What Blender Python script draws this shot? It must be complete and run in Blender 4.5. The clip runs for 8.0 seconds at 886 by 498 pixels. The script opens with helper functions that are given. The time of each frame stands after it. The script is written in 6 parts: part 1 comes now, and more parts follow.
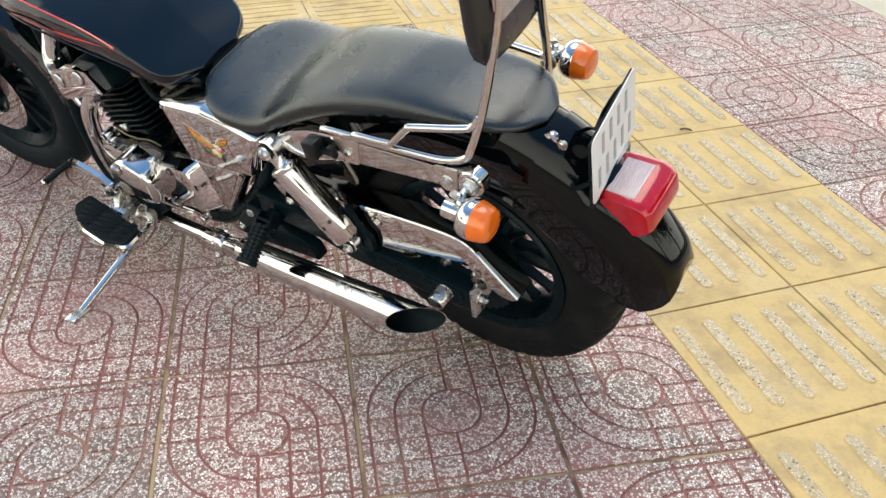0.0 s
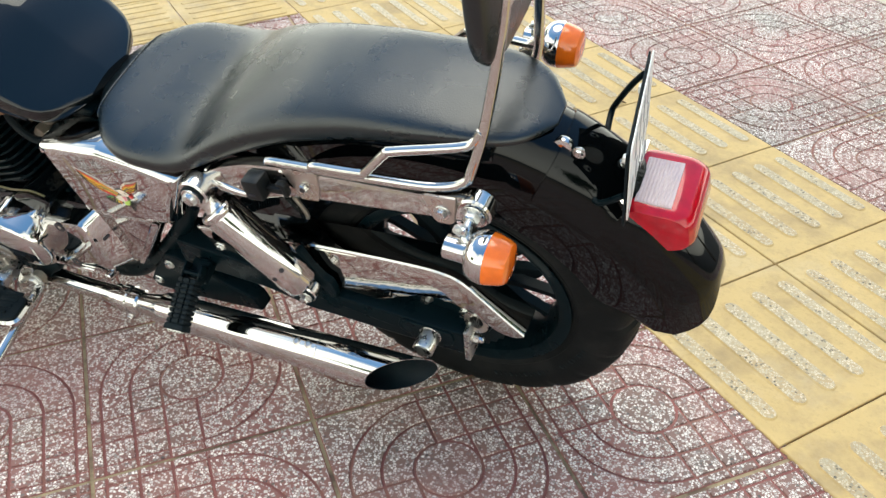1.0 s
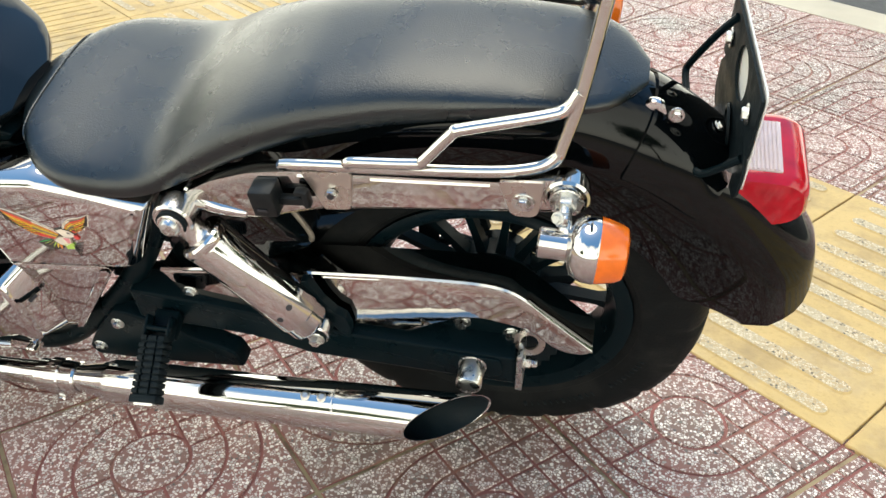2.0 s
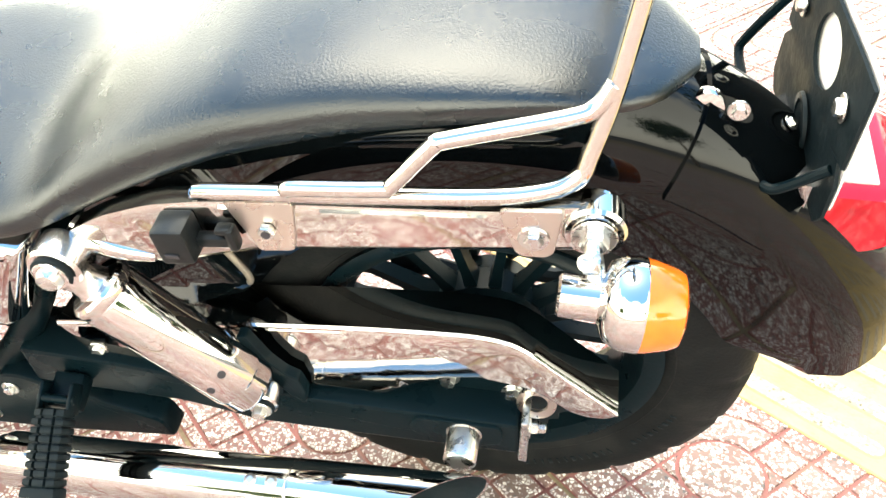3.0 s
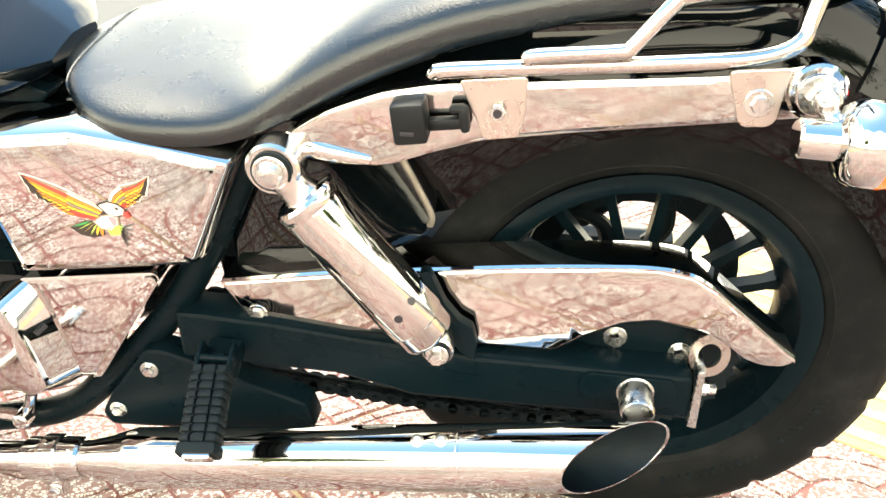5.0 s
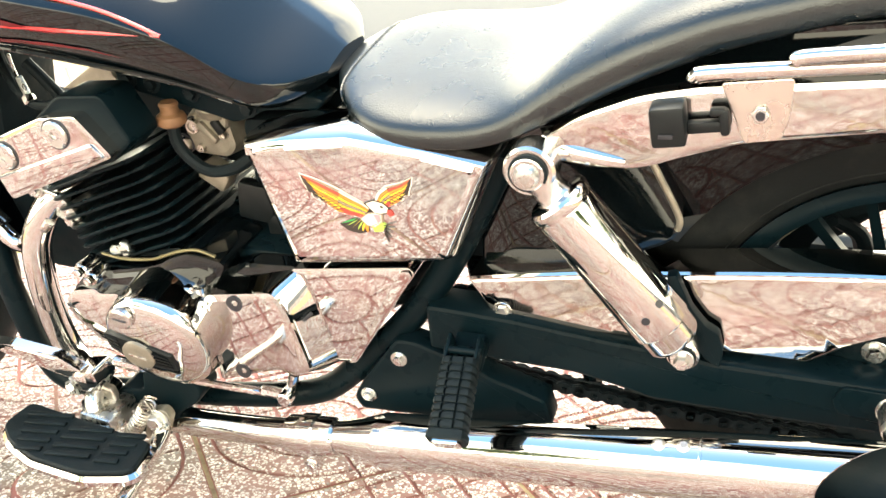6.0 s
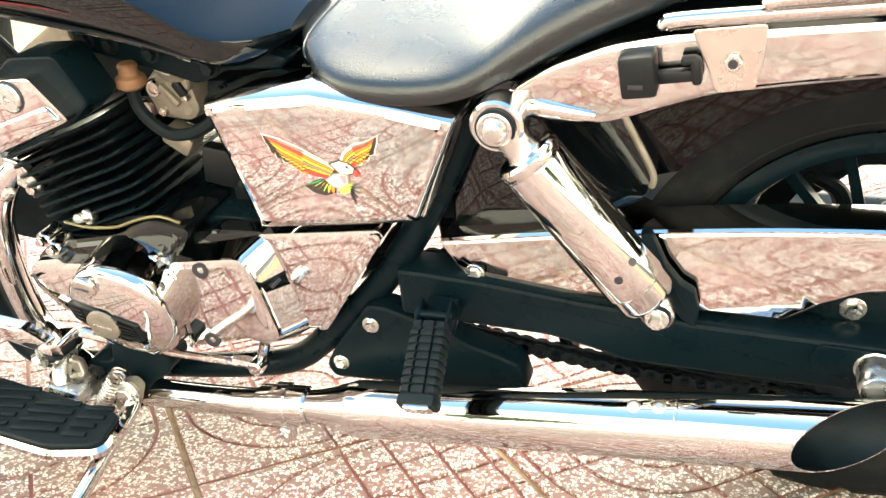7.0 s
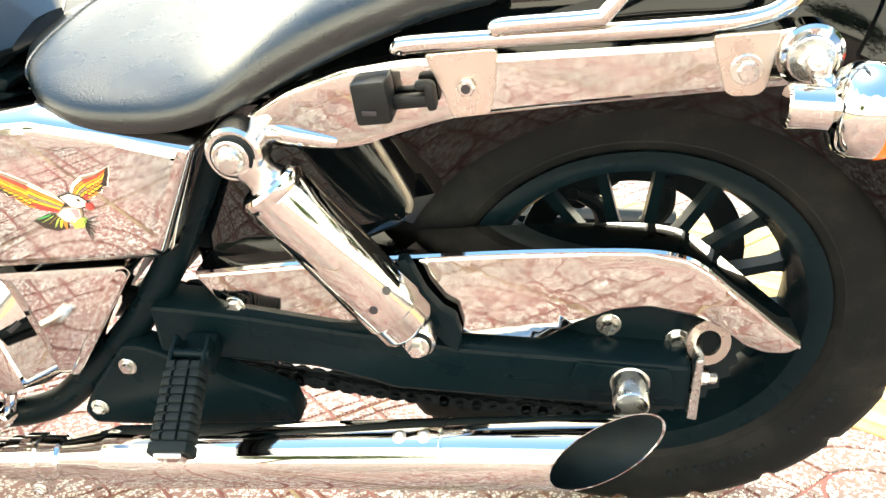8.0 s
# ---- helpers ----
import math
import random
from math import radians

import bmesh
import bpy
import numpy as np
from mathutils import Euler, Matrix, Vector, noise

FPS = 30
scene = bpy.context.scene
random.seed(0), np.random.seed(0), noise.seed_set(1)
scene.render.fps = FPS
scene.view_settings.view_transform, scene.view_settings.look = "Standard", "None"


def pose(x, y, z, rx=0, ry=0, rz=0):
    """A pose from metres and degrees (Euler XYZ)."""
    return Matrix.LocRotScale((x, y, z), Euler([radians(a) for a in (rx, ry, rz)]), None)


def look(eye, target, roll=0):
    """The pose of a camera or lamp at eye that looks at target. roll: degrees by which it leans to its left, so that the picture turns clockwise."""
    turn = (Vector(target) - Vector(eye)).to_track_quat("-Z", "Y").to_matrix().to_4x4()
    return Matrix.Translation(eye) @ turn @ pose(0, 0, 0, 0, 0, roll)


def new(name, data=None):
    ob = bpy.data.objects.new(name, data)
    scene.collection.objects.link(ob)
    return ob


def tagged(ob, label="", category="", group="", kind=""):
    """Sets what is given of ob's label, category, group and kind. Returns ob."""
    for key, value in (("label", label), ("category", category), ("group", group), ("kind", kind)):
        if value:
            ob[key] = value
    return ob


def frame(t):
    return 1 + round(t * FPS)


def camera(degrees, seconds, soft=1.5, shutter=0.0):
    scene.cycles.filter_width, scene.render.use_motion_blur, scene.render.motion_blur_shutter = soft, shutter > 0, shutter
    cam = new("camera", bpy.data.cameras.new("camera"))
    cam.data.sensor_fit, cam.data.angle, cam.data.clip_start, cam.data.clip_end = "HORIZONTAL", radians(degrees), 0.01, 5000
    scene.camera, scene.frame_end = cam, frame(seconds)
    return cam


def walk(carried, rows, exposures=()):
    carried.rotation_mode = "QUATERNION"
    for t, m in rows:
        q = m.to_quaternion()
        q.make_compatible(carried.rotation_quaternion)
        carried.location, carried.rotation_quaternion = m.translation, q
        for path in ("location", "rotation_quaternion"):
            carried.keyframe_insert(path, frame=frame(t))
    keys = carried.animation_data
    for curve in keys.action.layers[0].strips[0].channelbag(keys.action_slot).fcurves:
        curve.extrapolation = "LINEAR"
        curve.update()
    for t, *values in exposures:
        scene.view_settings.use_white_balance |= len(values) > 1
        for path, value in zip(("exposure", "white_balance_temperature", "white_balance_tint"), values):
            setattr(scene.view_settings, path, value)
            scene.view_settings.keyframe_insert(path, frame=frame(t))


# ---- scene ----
cam = camera(54.3, 8.0)
PATH = [
    (0, (0.171, 0.148, 1.301), (-0.738, 1.511, 0.154), 0.8),
    (0.5, (0.044, 0.179, 1.278), (-0.78, 1.566, 0.096), -0.1),
    (1, (-0.124, 0.306, 1.216), (-0.77, 1.779, 0.029), -0.5),
    (1.5, (-0.282, 0.336, 1.129), (-0.698, 1.947, 0.018), 0.6),
    (1.7, (-0.357, 0.341, 1.087), (-0.72, 1.974, -0.009), 0.7),
    (2.8, (-0.479, 0.583, 0.961), (-0.772, 2.218, -0.153), -0.4),
    (3, (-0.484, 0.62, 0.94), (-0.753, 2.253, -0.182), -0.3),
    (3.5, (-0.523, 0.604, 0.826), (-0.708, 2.283, -0.244), 0.1),
    (4, (-0.572, 0.516, 0.695), (-0.687, 2.315, -0.172), 0.2),
    (4.2, (-0.586, 0.49, 0.676), (-0.693, 2.331, -0.099), 0.5),
    (5.3, (-0.714, 0.421, 0.677), (-1.039, 2.299, 0.07), 0.8),
    (5.5, (-0.723, 0.41, 0.674), (-1.162, 2.266, 0.071), 0.0),
    (6, (-0.721, 0.4, 0.675), (-1.382, 2.192, 0.083), -1.4),
    (6.5, (-0.721, 0.406, 0.664), (-1.465, 2.164, 0.067), -2.3),
    (7, (-0.708, 0.425, 0.653), (-1.342, 2.208, 0.006), -2.0),
    (7.5, (-0.674, 0.458, 0.647), (-1.093, 2.288, -0.042), -0.9),
    (8, (-0.635, 0.484, 0.661), (-0.919, 2.357, 0.019), -0.8),
]
EXPOSURES = [(0.0, 0.4, 7150, 3), (0.6, 0.72, 6900, 0), (1.0, 0.46, 7050, 0), (1.5, 0.06, 7350, 1), (1.7, 0.12, 7350, 1), (2.8, 1.93, 7750, 0), (4.0, 1.95, 7900, -1), (5.3, 1.91, 8400, 1), (8.0, 1.91, 8400, 0)]
walk(cam, [(t, look(eye, target, roll)) for t, eye, target, roll in PATH], EXPOSURES)

# ---- light ----
world = bpy.data.worlds.new("open_sky")
scene.world = world
world.use_nodes = True
wn, wl = world.node_tree.nodes, world.node_tree.links
sky = wn.new("ShaderNodeTexSky")
sky.sky_type = "NISHITA"
sky.sun_disc = False
sky.dust_density, sky.air_density = 0.8, 1.3
sky.sun_elevation, sky.sun_rotation = radians(75), radians(-31)
# broken white cloud, thicker towards the horizon
way = wn.new("ShaderNodeTexCoord")
puffs = wn.new("ShaderNodeTexNoise")
puffs.inputs["Scale"].default_value, puffs.inputs["Detail"].default_value, puffs.inputs["Roughness"].default_value = 2.6, 9, 0.6
cover_of = wn.new("ShaderNodeMapRange")
cover_of.inputs["From Min"].default_value, cover_of.inputs["From Max"].default_value = 0.5, 0.68
white = wn.new("ShaderNodeHueSaturation")
white.inputs["Saturation"].default_value, white.inputs["Value"].default_value = 0.08, 5.4
blend = wn.new("ShaderNodeMixRGB")
wl.new(way.outputs["Generated"], puffs.inputs["Vector"])
axes = wn.new("ShaderNodeSeparateXYZ")
wl.new(way.outputs["Generated"], axes.inputs[0])
low = wn.new("ShaderNodeMapRange")
low.inputs["From Min"].default_value, low.inputs["From Max"].default_value = 0.45, 0.76
low.inputs["To Min"].default_value, low.inputs["To Max"].default_value = 0.3, -0.15
wl.new(axes.outputs[2], low.inputs["Value"])
thick = wn.new("ShaderNodeMath")
wl.new(puffs.outputs["Fac"], thick.inputs[0])
wl.new(low.outputs[0], thick.inputs[1])
wl.new(thick.outputs[0], cover_of.inputs["Value"])
wl.new(sky.outputs[0], white.inputs["Color"])
wl.new(cover_of.outputs[0], blend.inputs[0])
deep = wn.new("ShaderNodeHueSaturation")
deep.inputs["Saturation"].default_value, deep.inputs["Value"].default_value = 1.3, 2.7
wl.new(sky.outputs[0], deep.inputs["Color"])
wl.new(deep.outputs[0], blend.inputs[1])
wl.new(white.outputs[0], blend.inputs[2])
wl.new(blend.outputs[0], wn["Background"].inputs[0])
wn["Background"].inputs[1].default_value = 0.07
sun_data = bpy.data.lights.new("sun", "SUN")
sun_data.energy, sun_data.angle, sun_data.color = 1.15, radians(40), (1.0, 0.97, 0.93)
sun = new("sun", sun_data)
sun.matrix_world = look((-0.4, 0.66, 2.85), (0, 0, 0))

# ---- materials ----
def material(name, colour, rough=0.5, metal=0.0, coat=0.0, noise_scale=0.0, noise_amount=0.0, bump=0.0, bump_scale=200.0, rough_var=0.0, coat_rough=0.03, spec=0.5):
    m = bpy.data.materials.new(name)
    m.use_nodes = True
    n, l = m.node_tree.nodes, m.node_tree.links
    b = n["Principled BSDF"]
    b.inputs["Base Color"].default_value = (*colour, 1)
    b.inputs["Roughness"].default_value = rough
    b.inputs["Metallic"].default_value = metal
    b.inputs["Coat Weight"].default_value = coat
    b.inputs["Specular IOR Level"].default_value = spec
    b.inputs["Coat Roughness"].default_value = coat_rough
    tc = n.new("ShaderNodeTexCoord")
    if noise_amount or rough_var:
        t = n.new("ShaderNodeTexNoise")
        t.inputs["Scale"].default_value, t.inputs["Detail"].default_value = noise_scale, 6
        l.new(tc.outputs["Object"], t.inputs["Vector"])
        if noise_amount:
            mix = n.new("ShaderNodeMixRGB")
            mix.inputs[1].default_value = (*[c * (1 - noise_amount) for c in colour], 1)
            mix.inputs[2].default_value = (*[min(1, c * (1 + noise_amount)) for c in colour], 1)
            l.new(t.outputs["Fac"], mix.inputs[0])
            l.new(mix.outputs[0], b.inputs["Base Color"])
        if rough_var:
            r = n.new("ShaderNodeMapRange")
            r.inputs["From Min"].default_value, r.inputs["From Max"].default_value = 0.35, 0.65
            r.inputs["To Min"].default_value, r.inputs["To Max"].default_value = max(0, rough - rough_var), rough + rough_var
            l.new(t.outputs["Fac"], r.inputs["Value"])
            l.new(r.outputs[0], b.inputs["Roughness"])
    if bump:
        t2 = n.new("ShaderNodeTexNoise")
        t2.inputs["Scale"].default_value, t2.inputs["Detail"].default_value = bump_scale, 3
        l.new(tc.outputs["Object"], t2.inputs["Vector"])
        bp = n.new("ShaderNodeBump")
        bp.inputs["Strength"].default_value, bp.inputs["Distance"].default_value = bump, 0.002
        l.new(t2.outputs["Fac"], bp.inputs["Height"])
        l.new(bp.outputs[0], b.inputs["Normal"])
    return m


def stained(m, colour, scale, low, high, amount):
    """Irregular stains that run across the pieces."""
    n, l = m.node_tree.nodes, m.node_tree.links
    b = n["Principled BSDF"]
    old = b.inputs["Base Color"].links[0].from_socket
    geo = n.new("ShaderNodeNewGeometry")
    t = n.new("ShaderNodeTexNoise")
    t.inputs["Scale"].default_value, t.inputs["Detail"].default_value, t.inputs["Roughness"].default_value = scale, 9, 0.68
    l.new(geo.outputs["Position"], t.inputs["Vector"])
    r = n.new("ShaderNodeMapRange")
    r.inputs["From Min"].default_value, r.inputs["From Max"].default_value = low, high
    r.inputs["To Max"].default_value = amount
    l.new(t.outputs["Fac"], r.inputs["Value"])
    mix = n.new("ShaderNodeMixRGB")
    mix.inputs[2].default_value = (*colour, 1)
    l.new(r.outputs[0], mix.inputs[0])
    l.new(old, mix.inputs[1])
    l.new(mix.outputs[0], b.inputs["Base Color"])
    return m


def terrazzo(name, matrix, chips, tint, chip_share, scale):
    """Cast stone: pale chips of several sizes in a coloured cement, worn and dusty in patches."""
    m = bpy.data.materials.new(name)
    m.use_nodes = True
    n, l = m.node_tree.nodes, m.node_tree.links
    b = n["Principled BSDF"]
    geo = n.new("ShaderNodeNewGeometry")
    info = n.new("ShaderNodeObjectInfo")
    v = n.new("ShaderNodeTexVoronoi")
    v.inputs["Scale"].default_value, v.inputs["Randomness"].default_value = scale, 1.0
    l.new(geo.outputs["Position"], v.inputs["Vector"])
    ve = n.new("ShaderNodeTexVoronoi")
    ve.feature = "DISTANCE_TO_EDGE"
    ve.inputs["Scale"].default_value = scale
    l.new(geo.outputs["Position"], ve.inputs["Vector"])
    sep = n.new("ShaderNodeSeparateColor")
    l.new(v.outputs["Color"], sep.inputs[0])
    share = n.new("ShaderNodeMath")
    share.operation, share.inputs[1].default_value = "LESS_THAN", chip_share
    l.new(sep.outputs[0], share.inputs[0])
    edge = n.new("ShaderNodeMapRange")
    edge.inputs["From Min"].default_value, edge.inputs["From Max"].default_value = 0.05, 0.16
    l.new(ve.outputs["Distance"], edge.inputs["Value"])
    both = n.new("ShaderNodeMath")
    both.operation = "MULTIPLY"
    l.new(share.outputs[0], both.inputs[0])
    l.new(edge.outputs[0], both.inputs[1])
    chip = n.new("ShaderNodeValToRGB")
    e = chip.color_ramp.elements
    e[0].position, e[0].color = 0.0, (*chips[0], 1)
    e[1].position, e[1].color = 1.0, (*chips[2], 1)
    mid = e.new(0.17)
    mid.color = (*chips[1], 1)
    l.new(sep.outputs[1], chip.inputs[0])
    big = n.new("ShaderNodeTexNoise")
    big.inputs["Scale"].default_value, big.inputs["Detail"].default_value = 2.6, 8
    l.new(geo.outputs["Position"], big.inputs["Vector"])
    base = n.new("ShaderNodeMixRGB")
    base.inputs[1].default_value, base.inputs[2].default_value = (*matrix, 1), (*tint, 1)
    ramp = n.new("ShaderNodeMapRange")
    ramp.inputs["From Min"].default_value, ramp.inputs["From Max"].default_value = 0.38, 0.66
    l.new(big.outputs["Fac"], ramp.inputs["Value"])
    l.new(ramp.outputs[0], base.inputs[0])
    mix = n.new("ShaderNodeMixRGB")
    l.new(both.outputs[0], mix.inputs[0])
    l.new(base.outputs[0], mix.inputs[1])
    l.new(chip.outputs[0], mix.inputs[2])
    hsv = n.new("ShaderNodeHueSaturation")
    val = n.new("ShaderNodeMapRange")
    val.inputs["To Min"].default_value, val.inputs["To Max"].default_value = 0.88, 1.12
    l.new(info.outputs["Random"], val.inputs["Value"])
    l.new(val.outputs[0], hsv.inputs["Value"])
    l.new(mix.outputs[0], hsv.inputs["Color"])
    l.new(hsv.outputs[0], b.inputs["Base Color"])
    b.inputs["Roughness"].default_value = 0.62
    fine = n.new("ShaderNodeTexNoise")
    fine.inputs["Scale"].default_value, fine.inputs["Detail"].default_value = 260, 4
    l.new(geo.outputs["Position"], fine.inputs["Vector"])
    bp = n.new("ShaderNodeBump")
    bp.inputs["Strength"].default_value, bp.inputs["Distance"].default_value = 0.35, 0.0015
    l.new(fine.outputs["Fac"], bp.inputs["Height"])
    l.new(bp.outputs[0], b.inputs["Normal"])
    return m


CHROME = material("polished_chrome", (0.58, 0.565, 0.55), 0.045, 1.0, noise_scale=14, rough_var=0.02, bump=0.004, bump_scale=30)
STEEL = material("polished_stainless", (0.57, 0.55, 0.52), 0.06, 1.0, noise_scale=30, rough_var=0.03, bump=0.01, bump_scale=40)
SHEET = material("pressed_chrome_sheet", (0.54, 0.52, 0.495), 0.05, 1.0, noise_scale=20, rough_var=0.02, bump=0.16, bump_scale=24)
TABSTEEL = material("brushed_stainless", (0.6, 0.55, 0.5), 0.3, 1.0, noise_scale=60, rough_var=0.08)
ZINC = material("zinc_plated_bolt", (0.6, 0.6, 0.58), 0.28, 1.0, noise_scale=80, rough_var=0.1)
ALLOY = material("polished_alloy", (0.62, 0.6, 0.58), 0.2, 1.0, noise_scale=50, rough_var=0.06, bump=0.02, bump_scale=120)
CASTING = material("cast_aluminium", (0.3, 0.27, 0.22), 0.45, 0.6, noise_scale=45, noise_amount=0.6, bump=0.3, bump_scale=300)
GLOSS = material("black_gloss_paint", (0.0018, 0.0034, 0.0042), 0.025, 0.0, noise_scale=9, rough_var=0.012, spec=0.5)
FENDER_PAINT = material("dusty_black_gloss_paint", (0.001, 0.0016, 0.002), 0.04, 0.0, noise_scale=12, rough_var=0.015, spec=0.25)
SATIN = material("black_satin_enamel", (0.0022, 0.0074, 0.0098), 0.32, 0.0, noise_scale=25, rough_var=0.08, bump=0.08, bump_scale=250, spec=0.09)
DARK = material("dirty_black_metal", (0.004, 0.009, 0.0115), 0.6, 0.0, noise_scale=40, noise_amount=0.5, rough_var=0.12, bump=0.2, bump_scale=200, spec=0.16)
LEATHER = material("black_vinyl_leather", (0.001, 0.0046, 0.0062), 0.29, 0.0, noise_scale=18, rough_var=0.04, bump=0.2, bump_scale=460, spec=0.72)
RUBBER = material("black_rubber", (0.005, 0.0095, 0.0115), 0.55, 0.0, noise_scale=30, noise_amount=0.5, rough_var=0.1, bump=0.15, bump_scale=300, spec=0.14)
TYRE = stained(material("dusty_tyre_rubber", (0.006, 0.0072, 0.0076), 0.6, 0.0, noise_scale=30, noise_amount=0.4, bump=0.2, bump_scale=260, spec=0.1), (0.05, 0.047, 0.042), 14, 0.5, 0.75, 0.25)
PLASTIC = material("black_plastic", (0.006, 0.008, 0.009), 0.4, 0.0, noise_scale=60, rough_var=0.08, bump=0.1, bump_scale=500, spec=0.25)
AMBER = material("amber_lens", (0.8, 0.15, 0.012), 0.12, 0.0, coat=0.5, noise_scale=60, noise_amount=0.3)
RED = material("red_lens", (0.42, 0.003, 0.014), 0.06, 0.0, coat=0.3, noise_scale=40, noise_amount=0.45)
CLEAR = material("frosted_clear_lens", (0.6, 0.48, 0.48), 0.15, 0.0, coat=0.6, noise_scale=50, noise_amount=0.15)
PLATE_WHITE = material("white_enamel_plate", (0.72, 0.72, 0.7), 0.35, 0.0, noise_scale=20, noise_amount=0.15)
# near-black for slots, holes and wells whose shade is painted, not cut
RECESS_SHADE = material("dark_recess_shade", (0.02, 0.02, 0.025), 0.4)
BROWN_RUBBER = material("aged_brown_rubber", (0.2, 0.1, 0.05), 0.6, 0.0, noise_scale=60, noise_amount=0.4)
RED_PAINT = material("red_pinstripe_paint", (0.6, 0.02, 0.025), 0.25, 0.0, coat=1.0)
RED_TILE = stained(stained(terrazzo("red_terrazzo", (0.28, 0.105, 0.09), ((0.06, 0.053, 0.048), (0.52, 0.46, 0.41), (0.92, 0.85, 0.77)), (0.155, 0.115, 0.092), 0.72, 185), (0.4, 0.2, 0.17), 3.1, 0.47, 0.72, 0.7), (0.4, 0.31, 0.2), 1.7, 0.6, 0.8, 0.5)
GROOVE = stained(material("red_cement_groove", (0.29, 0.105, 0.088), 0.8, noise_scale=9, noise_amount=0.35, bump=0.3, bump_scale=200), (0.36, 0.26, 0.16), 2.4, 0.52, 0.7, 0.7)
YELLOW = stained(stained(material("yellow_cement", (0.57, 0.395, 0.165), 0.75, noise_scale=7, noise_amount=0.16, bump=0.45, bump_scale=160), (0.3, 0.21, 0.11), 5.5, 0.46, 0.7, 0.8), (0.64, 0.5, 0.3), 2.3, 0.52, 0.7, 0.6)
stained(YELLOW, (0.36, 0.24, 0.1), 95, 0.52, 0.7, 0.4)
YELLOW_CHIP = stained(terrazzo("pale_chip_bar", (0.43, 0.3, 0.15), ((0.08, 0.072, 0.06), (0.4, 0.33, 0.22), (0.64, 0.54, 0.38)), (0.42, 0.34, 0.22), 0.8, 190), (0.6, 0.45, 0.24), 6, 0.56, 0.72, 0.6)
MORTAR = stained(material("sand_mortar", (0.42, 0.32, 0.18), 0.9, noise_scale=5, noise_amount=0.35, bump=0.6, bump_scale=120), (0.14, 0.085, 0.06), 7, 0.46, 0.58, 0.85)
KERB = material("pale_concrete_kerb", (0.5, 0.44, 0.34), 0.85, noise_scale=4, noise_amount=0.25, bump=0.4, bump_scale=90)
ASPHALT = material("asphalt", (0.06, 0.06, 0.06), 0.85, noise_scale=30, noise_amount=0.4, bump=0.6, bump_scale=140)


# ---- mesh helpers ----
def finish(bm, crease=35):
    bmesh.ops.remove_doubles(bm, verts=bm.verts, dist=1e-6)
    bmesh.ops.recalc_face_normals(bm, faces=bm.faces)
    for f in bm.faces:
        f.smooth = len(f.verts) <= 8
    for e in bm.edges:
        if len(e.link_faces) == 2 and e.calc_face_angle() > radians(crease):
            e.smooth = False


def mesh_of(name, bm, mat):
    finish(bm)
    me = bpy.data.meshes.new(name)
    bm.to_mesh(me)
    bm.free()
    for m in mat if isinstance(mat, (list, tuple)) else [mat]:
        me.materials.append(m)
    return me


def part(name, bm, mat, parent, label=""):
    ob = new(name, mesh_of(name, bm, mat))
    ob.parent = parent
    return tagged(ob, label)


def repeat(name, me, parent, m):
    ob = new(name, me)
    ob.parent = parent
    ob.matrix_basis = m
    return ob


def V(*a):
    return Vector(a)


def basis(d):
    d = Vector(d).normalized()
    a = d.cross(V(0, 0, 1)) if abs(d.z) < 0.95 else d.cross(V(0, 1, 0))
    a.normalize()
    return a, d.cross(a).normalized()


def add_rings(bm, rings, caps=(True, True), closed=False):
    vs = [[bm.verts.new(p) for p in r] for r in rings]
    n = len(vs[0])
    pairs = list(zip(vs, vs[1:])) + ([(vs[-1], vs[0])] if closed else [])
    for a, b in pairs:
        for i in range(n):
            bm.faces.new((a[i], a[(i + 1) % n], b[(i + 1) % n], b[i]))
    if not closed:
        if caps[0]:
            bm.faces.new(vs[0][::-1])
        if caps[1]:
            bm.faces.new(vs[-1])
    return vs


def smooth_path(pts, steps=6):
    pts = [Vector(p) for p in pts]
    if len(pts) < 3:
        return pts
    out = []
    for i in range(len(pts) - 1):
        p0, p1, p2, p3 = pts[max(i - 1, 0)], pts[i], pts[i + 1], pts[min(i + 2, len(pts) - 1)]
        for k in range(steps):
            t = k / steps
            out.append(0.5 * ((2 * p1) + (p2 - p0) * t + (2 * p0 - 5 * p1 + 4 * p2 - p3) * t * t + (3 * p1 - p0 - 3 * p2 + p3) * t ** 3))
    return out + [pts[-1]]


def add_tube(bm, pts, r, n=12, smooth=True, steps=6, flat=1.0, ribs=0.0):
    """A round or flattened tube along a path; ribs: a ripple of its radius."""
    path = smooth_path(pts, steps) if smooth else [Vector(p) for p in pts]
    rings, a = [], None
    for i, p in enumerate(path):
        d = (path[min(i + 1, len(path) - 1)] - path[max(i - 1, 0)]).normalized()
        if a is None:
            a, b = basis(d)
        else:
            a = (a - d * a.dot(d)).normalized()
            b = d.cross(a)
        rr = (r[0] + (r[1] - r[0]) * i / (len(path) - 1)) if isinstance(r, tuple) else r
        rr *= 1 + (ribs if i % 2 else -ribs)
        rings.append([p + rr * (math.cos(t) * a + flat * math.sin(t) * b) for t in [2 * math.pi * k / n for k in range(n)]])
    add_rings(bm, rings)


def add_lathe(bm, origin, axis, profile, n=32, caps=(True, True), up=None):
    """profile: (distance along the axis, radius)."""
    o, d = Vector(origin), Vector(axis).normalized()
    a, b = basis(d)
    add_rings(bm, [[o + d * s + max(r, 1e-4) * (math.cos(t) * a + math.sin(t) * b) for t in [2 * math.pi * k / n for k in range(n)]] for s, r in profile], caps)


def add_rod(bm, p, q, r, n=14, bevel=0.0015):
    d = Vector(q) - Vector(p)
    h = d.length
    e = min(bevel, r * 0.4, h * 0.3)
    add_lathe(bm, p, d, [(0, r - e), (e, r), (h - e, r), (h, r - e)], n)


